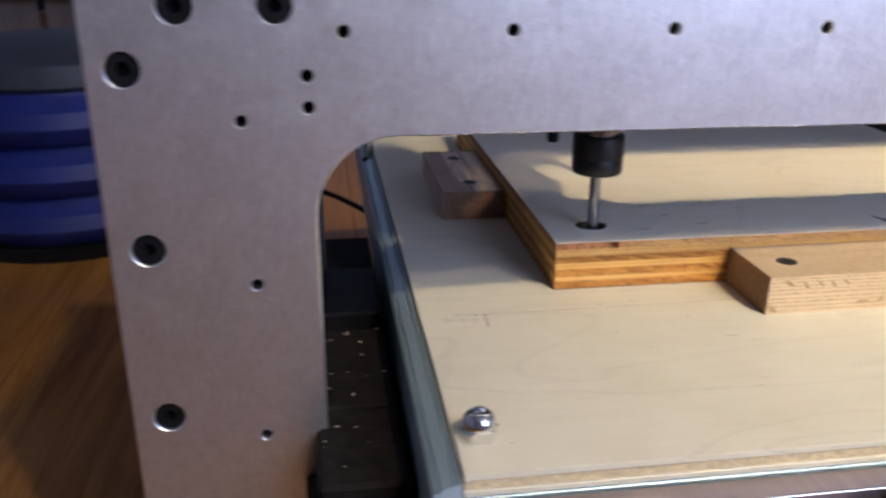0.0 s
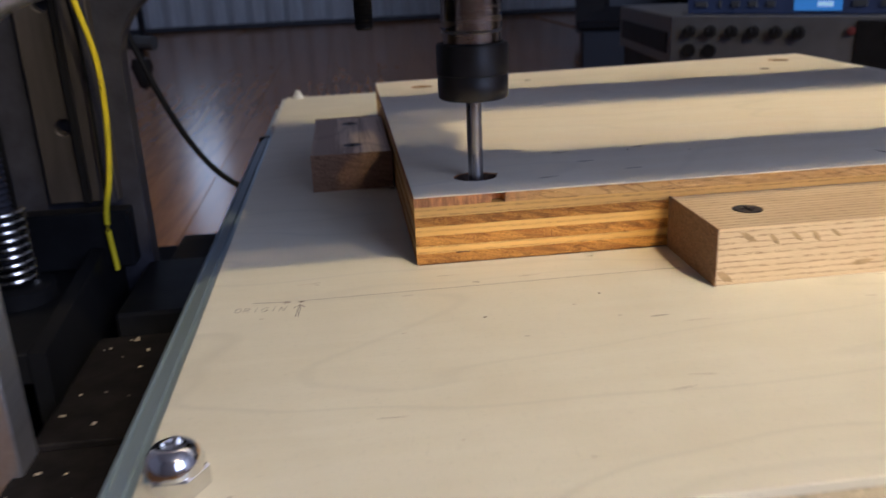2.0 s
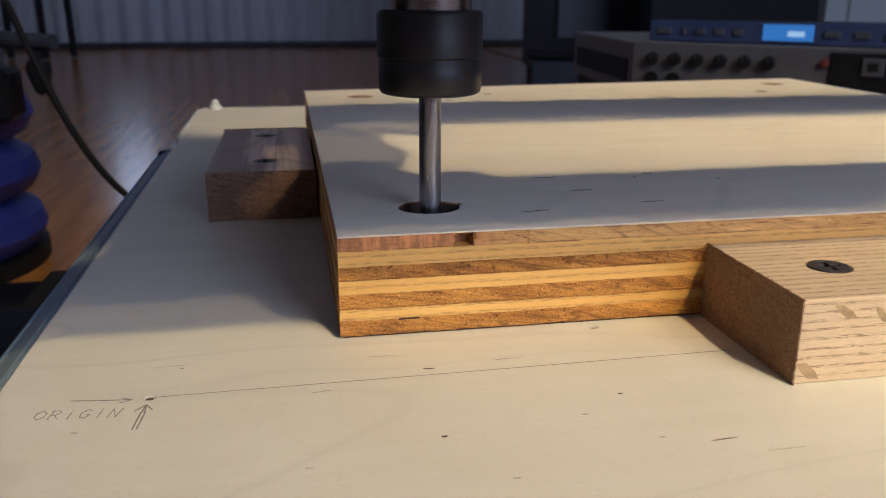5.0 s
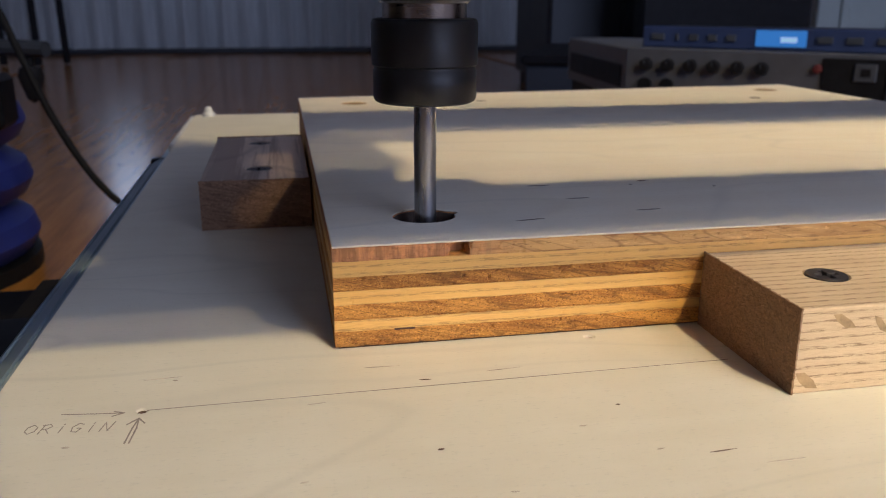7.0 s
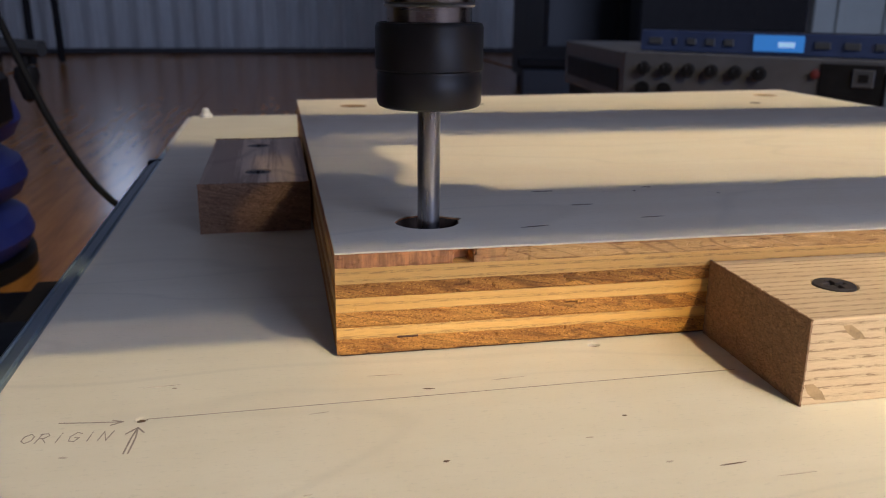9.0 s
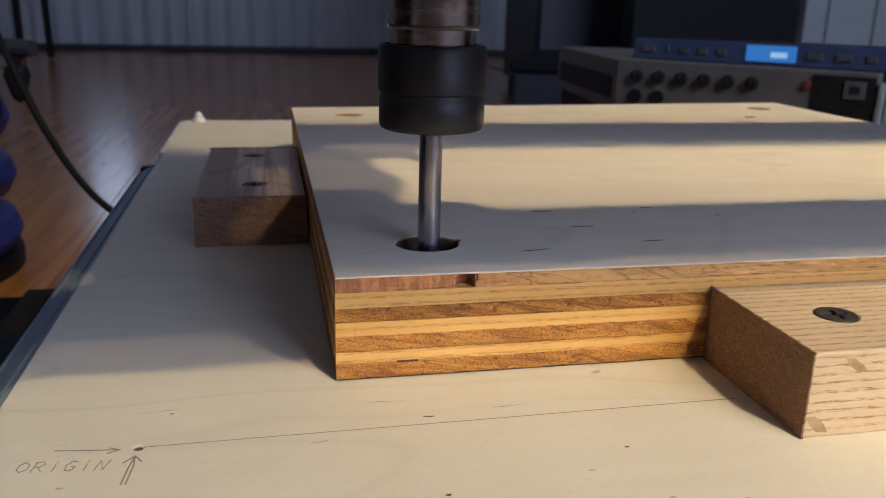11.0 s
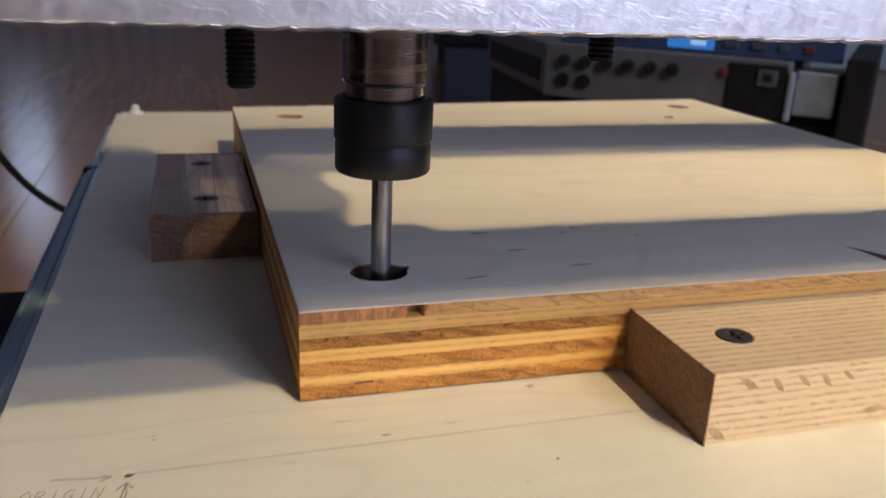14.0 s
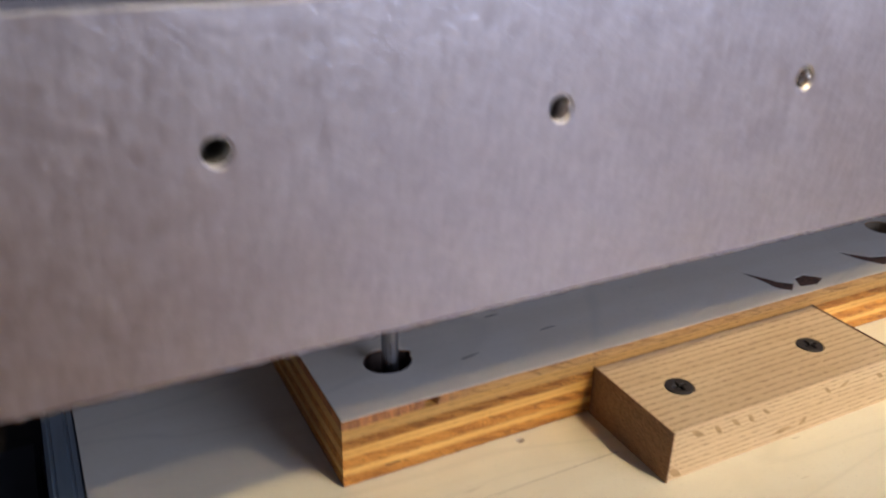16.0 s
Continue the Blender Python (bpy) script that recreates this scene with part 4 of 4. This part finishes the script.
synth = thing("display_unit", "dark blue rack unit with a lit blue display", "rack unit", at=RACK_AT, turn=RACK_TURN)
part("body", box_bm(0.006, 0.034, 0.0200, 0.232, 0.115, 0.0370, 0.001), BLACK, synth)
part("front_panel", box_bm(0.000, 0.0290, 0.0200, 0.240, 0.0338, 0.0380, 0.0008), GEAR_BLUE, synth, "dark blue front panel")
part("display", box_bm(0.098, 0.0278, 0.0230, 0.138, 0.0288, 0.0362, 0.0003), DISPLAY, synth, "lit blue display")
part("display_text", box_bm(0.118, 0.0272, 0.0265, 0.131, 0.0277, 0.0310, 0), DISPLAY_TEXT, synth)
for bx, bw in ((0.008, 0.012), (0.030, 0.003), (0.042, 0.008), (0.058, 0.008), (0.074, 0.008), (0.146, 0.012), (0.168, 0.012), (0.190, 0.008), (0.210, 0.008)):
    part("button", box_bm(bx, 0.0272, 0.0262, bx + bw, 0.0288, 0.0318, 0.0005), GREY_PLASTIC if bx < 0.2 else RED, synth, "small button")

case = thing("equipment_case", "black equipment case with bright metal corners under the units", "case", at=RACK_AT, turn=RACK_TURN)
part("body", sheet([(0.004, 0.004), (0.2440, 0.004), (0.2440, 0.20), (-0.09, 0.213), (-0.135, 0.177)], [], FL, -0.0262, bev=0.002), CASE_BLACK, case)
part("side_panel", box_bm(0.2442, -0.012, FL, 0.2660, 0.20, 0.0280, 0.002), CASE_BLACK, case, "black side panel")
part("corner_plate", box_bm(0.2100, -0.0055, -0.0200, 0.2410, 0.0035, 0.0150, 0.0015), CASE_METAL, case, "bright metal corner plate")
part("corner_edge", box_bm(0.2045, -0.0085, -0.0255, 0.2096, 0.0030, 0.0140, 0.0012), CASE_METAL, case, "bright metal edge")
part("corner_bracket", box_bm(0.2050, 0.0042, -0.0258, 0.2438, 0.030, 0.0140, 0.0010), CASE_BLACK, case, "black corner bracket")

# monitor-like black box, slate cabinet, pale door
blk = thing("black_screen", "large black flat screen standing on the floor", "screen", at=(0.80, 1.50, FL))
part("panel", box_bm(-0.08, 0.0, 0.03, 0.30, 0.05, 0.62, 0.004), CASE_BLACK, blk)
part("foot", box_bm(0.05, -0.04, 0.0, 0.28, 0.09, 0.0298, 0.004), CASE_BLACK, blk)
cab = thing("slate_cabinet", "dark slate-grey cabinet standing on the floor", "cabinet", at=(0.60, 1.75, FL), turn=-4)
part("carcass", box_bm(0.0, 0.0, 0.03, 0.34, 0.35, 0.80, 0.003), SLATE, cab)
part("plinth", box_bm(0.01, 0.02, 0.0, 0.33, 0.33, 0.0298, 0.001), CASE_BLACK, cab)
for k in range(2):
    dr = part("cabinet_door", box_bm(0.004 + 0.168 * k, -0.018, 0.035, 0.168 + 0.168 * k, -0.0005, 0.79, 0.002), SLATE, cab, "slate-grey door")
    part("door_handle", box_bm(0.150 + 0.03 * k, -0.026, 0.35, 0.158 + 0.03 * k, -0.0185, 0.45, 0.002), BLACK, dr, "dark handle")
box = thing("low_dark_box", "low dark storage box on the floor by the cabinet", "box", at=(0.40, 1.25, FL), turn=-24)
part("body", box_bm(0.0, 0.0, 0.0, 0.34, 0.42, 0.105, 0.005), SLATE, box)
part("lid", box_bm(-0.006, -0.006, 0.1052, 0.346, 0.426, 0.122, 0.004), CASE_BLACK, box, "black lid")
door = tagged(part("door_1", box_bm(0.0, 0.0, 0.0, 0.62, 0.035, 1.9, 0.003), DOOR_WHITE), "white painted panel door standing ajar", "door", kind="structure")
door.matrix_basis = pose(1.42, 1.95, FL, 0, 0, -10)
for k in range(4):
    part("moulding", box_bm(0.06 + 0.13 * k, -0.008, 0.06, 0.085 + 0.13 * k, -0.0003, 1.8, 0.003), DOOR_WHITE, door)

# pale pleated curtain along the far wall
cur = thing("curtain", "pale bluish pleated curtain along the far wall", "curtain", at=(0, 3.52, FL))
for ca, cz in ((-1.6, -0.955), (-0.945, 1.1)):
    bm = bmesh.new()
    nn = int((cz - ca) / 0.012)
    rows = []
    for h in (0.0205, 0.28, 0.39):
        rows.append([bm.verts.new((ca + 0.012 * i, 0.018 * math.sin(i * 0.9 + 0.6 * math.sin(i * 0.13)) * (1 - 0.3 * h), h)) for i in range(nn + 1)])
    for a, c in zip(rows, rows[1:]):
        for i in range(nn):
            bm.faces.new((a[i], a[i + 1], c[i + 1], c[i]))
    bmesh.ops.solidify(bm, geom=bm.faces[:], thickness=0.003)
    part("panel", bm, CURTAIN, cur, smooth=True)
part("hem", box_bm(-1.62, -0.022, 0.0, 1.12, 0.022, 0.0200, 0.004), SLATE, cur, "dark weighted hem")

# stand with dark legs by the curtain
stand = thing("leg_stand", "dark metal stand with thin legs on the floor", "stand", at=(-0.82, 2.95, FL))
for lx, ly in ((-0.10, 0.0), (0.02, -0.04), (0.09, 0.05), (-0.22, -0.02)):
    part("leg", tube([(lx, ly, 0.0), (lx * 0.9, ly * 0.9, 0.55)], 0.012, 12), CASE_BLACK, stand, "thin dark leg", True)
part("top", box_bm(-0.2, -0.1, 0.55, 0.2, 0.1, 0.58, 0.004), CASE_BLACK, stand)

# ---- floor planks, last ----
bm = bmesh.new()
box_bm(-0.0600, -0.6005, -0.0035, 0.0600, 0.6005, 0.0, 0.0, bm)
bmesh.ops.bevel(bm, geom=[e for e in bm.edges if abs(e.verts[0].co.z) < 1e-6 and abs(e.verts[1].co.z) < 1e-6], offset=0.0003, segments=1, affect="EDGES")
plank_mesh = bpy.data.meshes.new("plank")
bm.to_mesh(plank_mesh)
bm.free()
plank_mesh.materials.append(FLOOR)
rp = random.Random(2)
for i in range(19):
    off = rp.uniform(-0.5, 0.5)
    for j in range(5):
        px, py = -1.20 + 0.1205 * i, -0.9 + 1.2015 * j + off
        if py + 0.6 > 3.6 or py - 0.6 < -2.1:
            continue
        o = new("plank", plank_mesh)
        o.parent = floor_ob
        o.location = (px, py, FL)
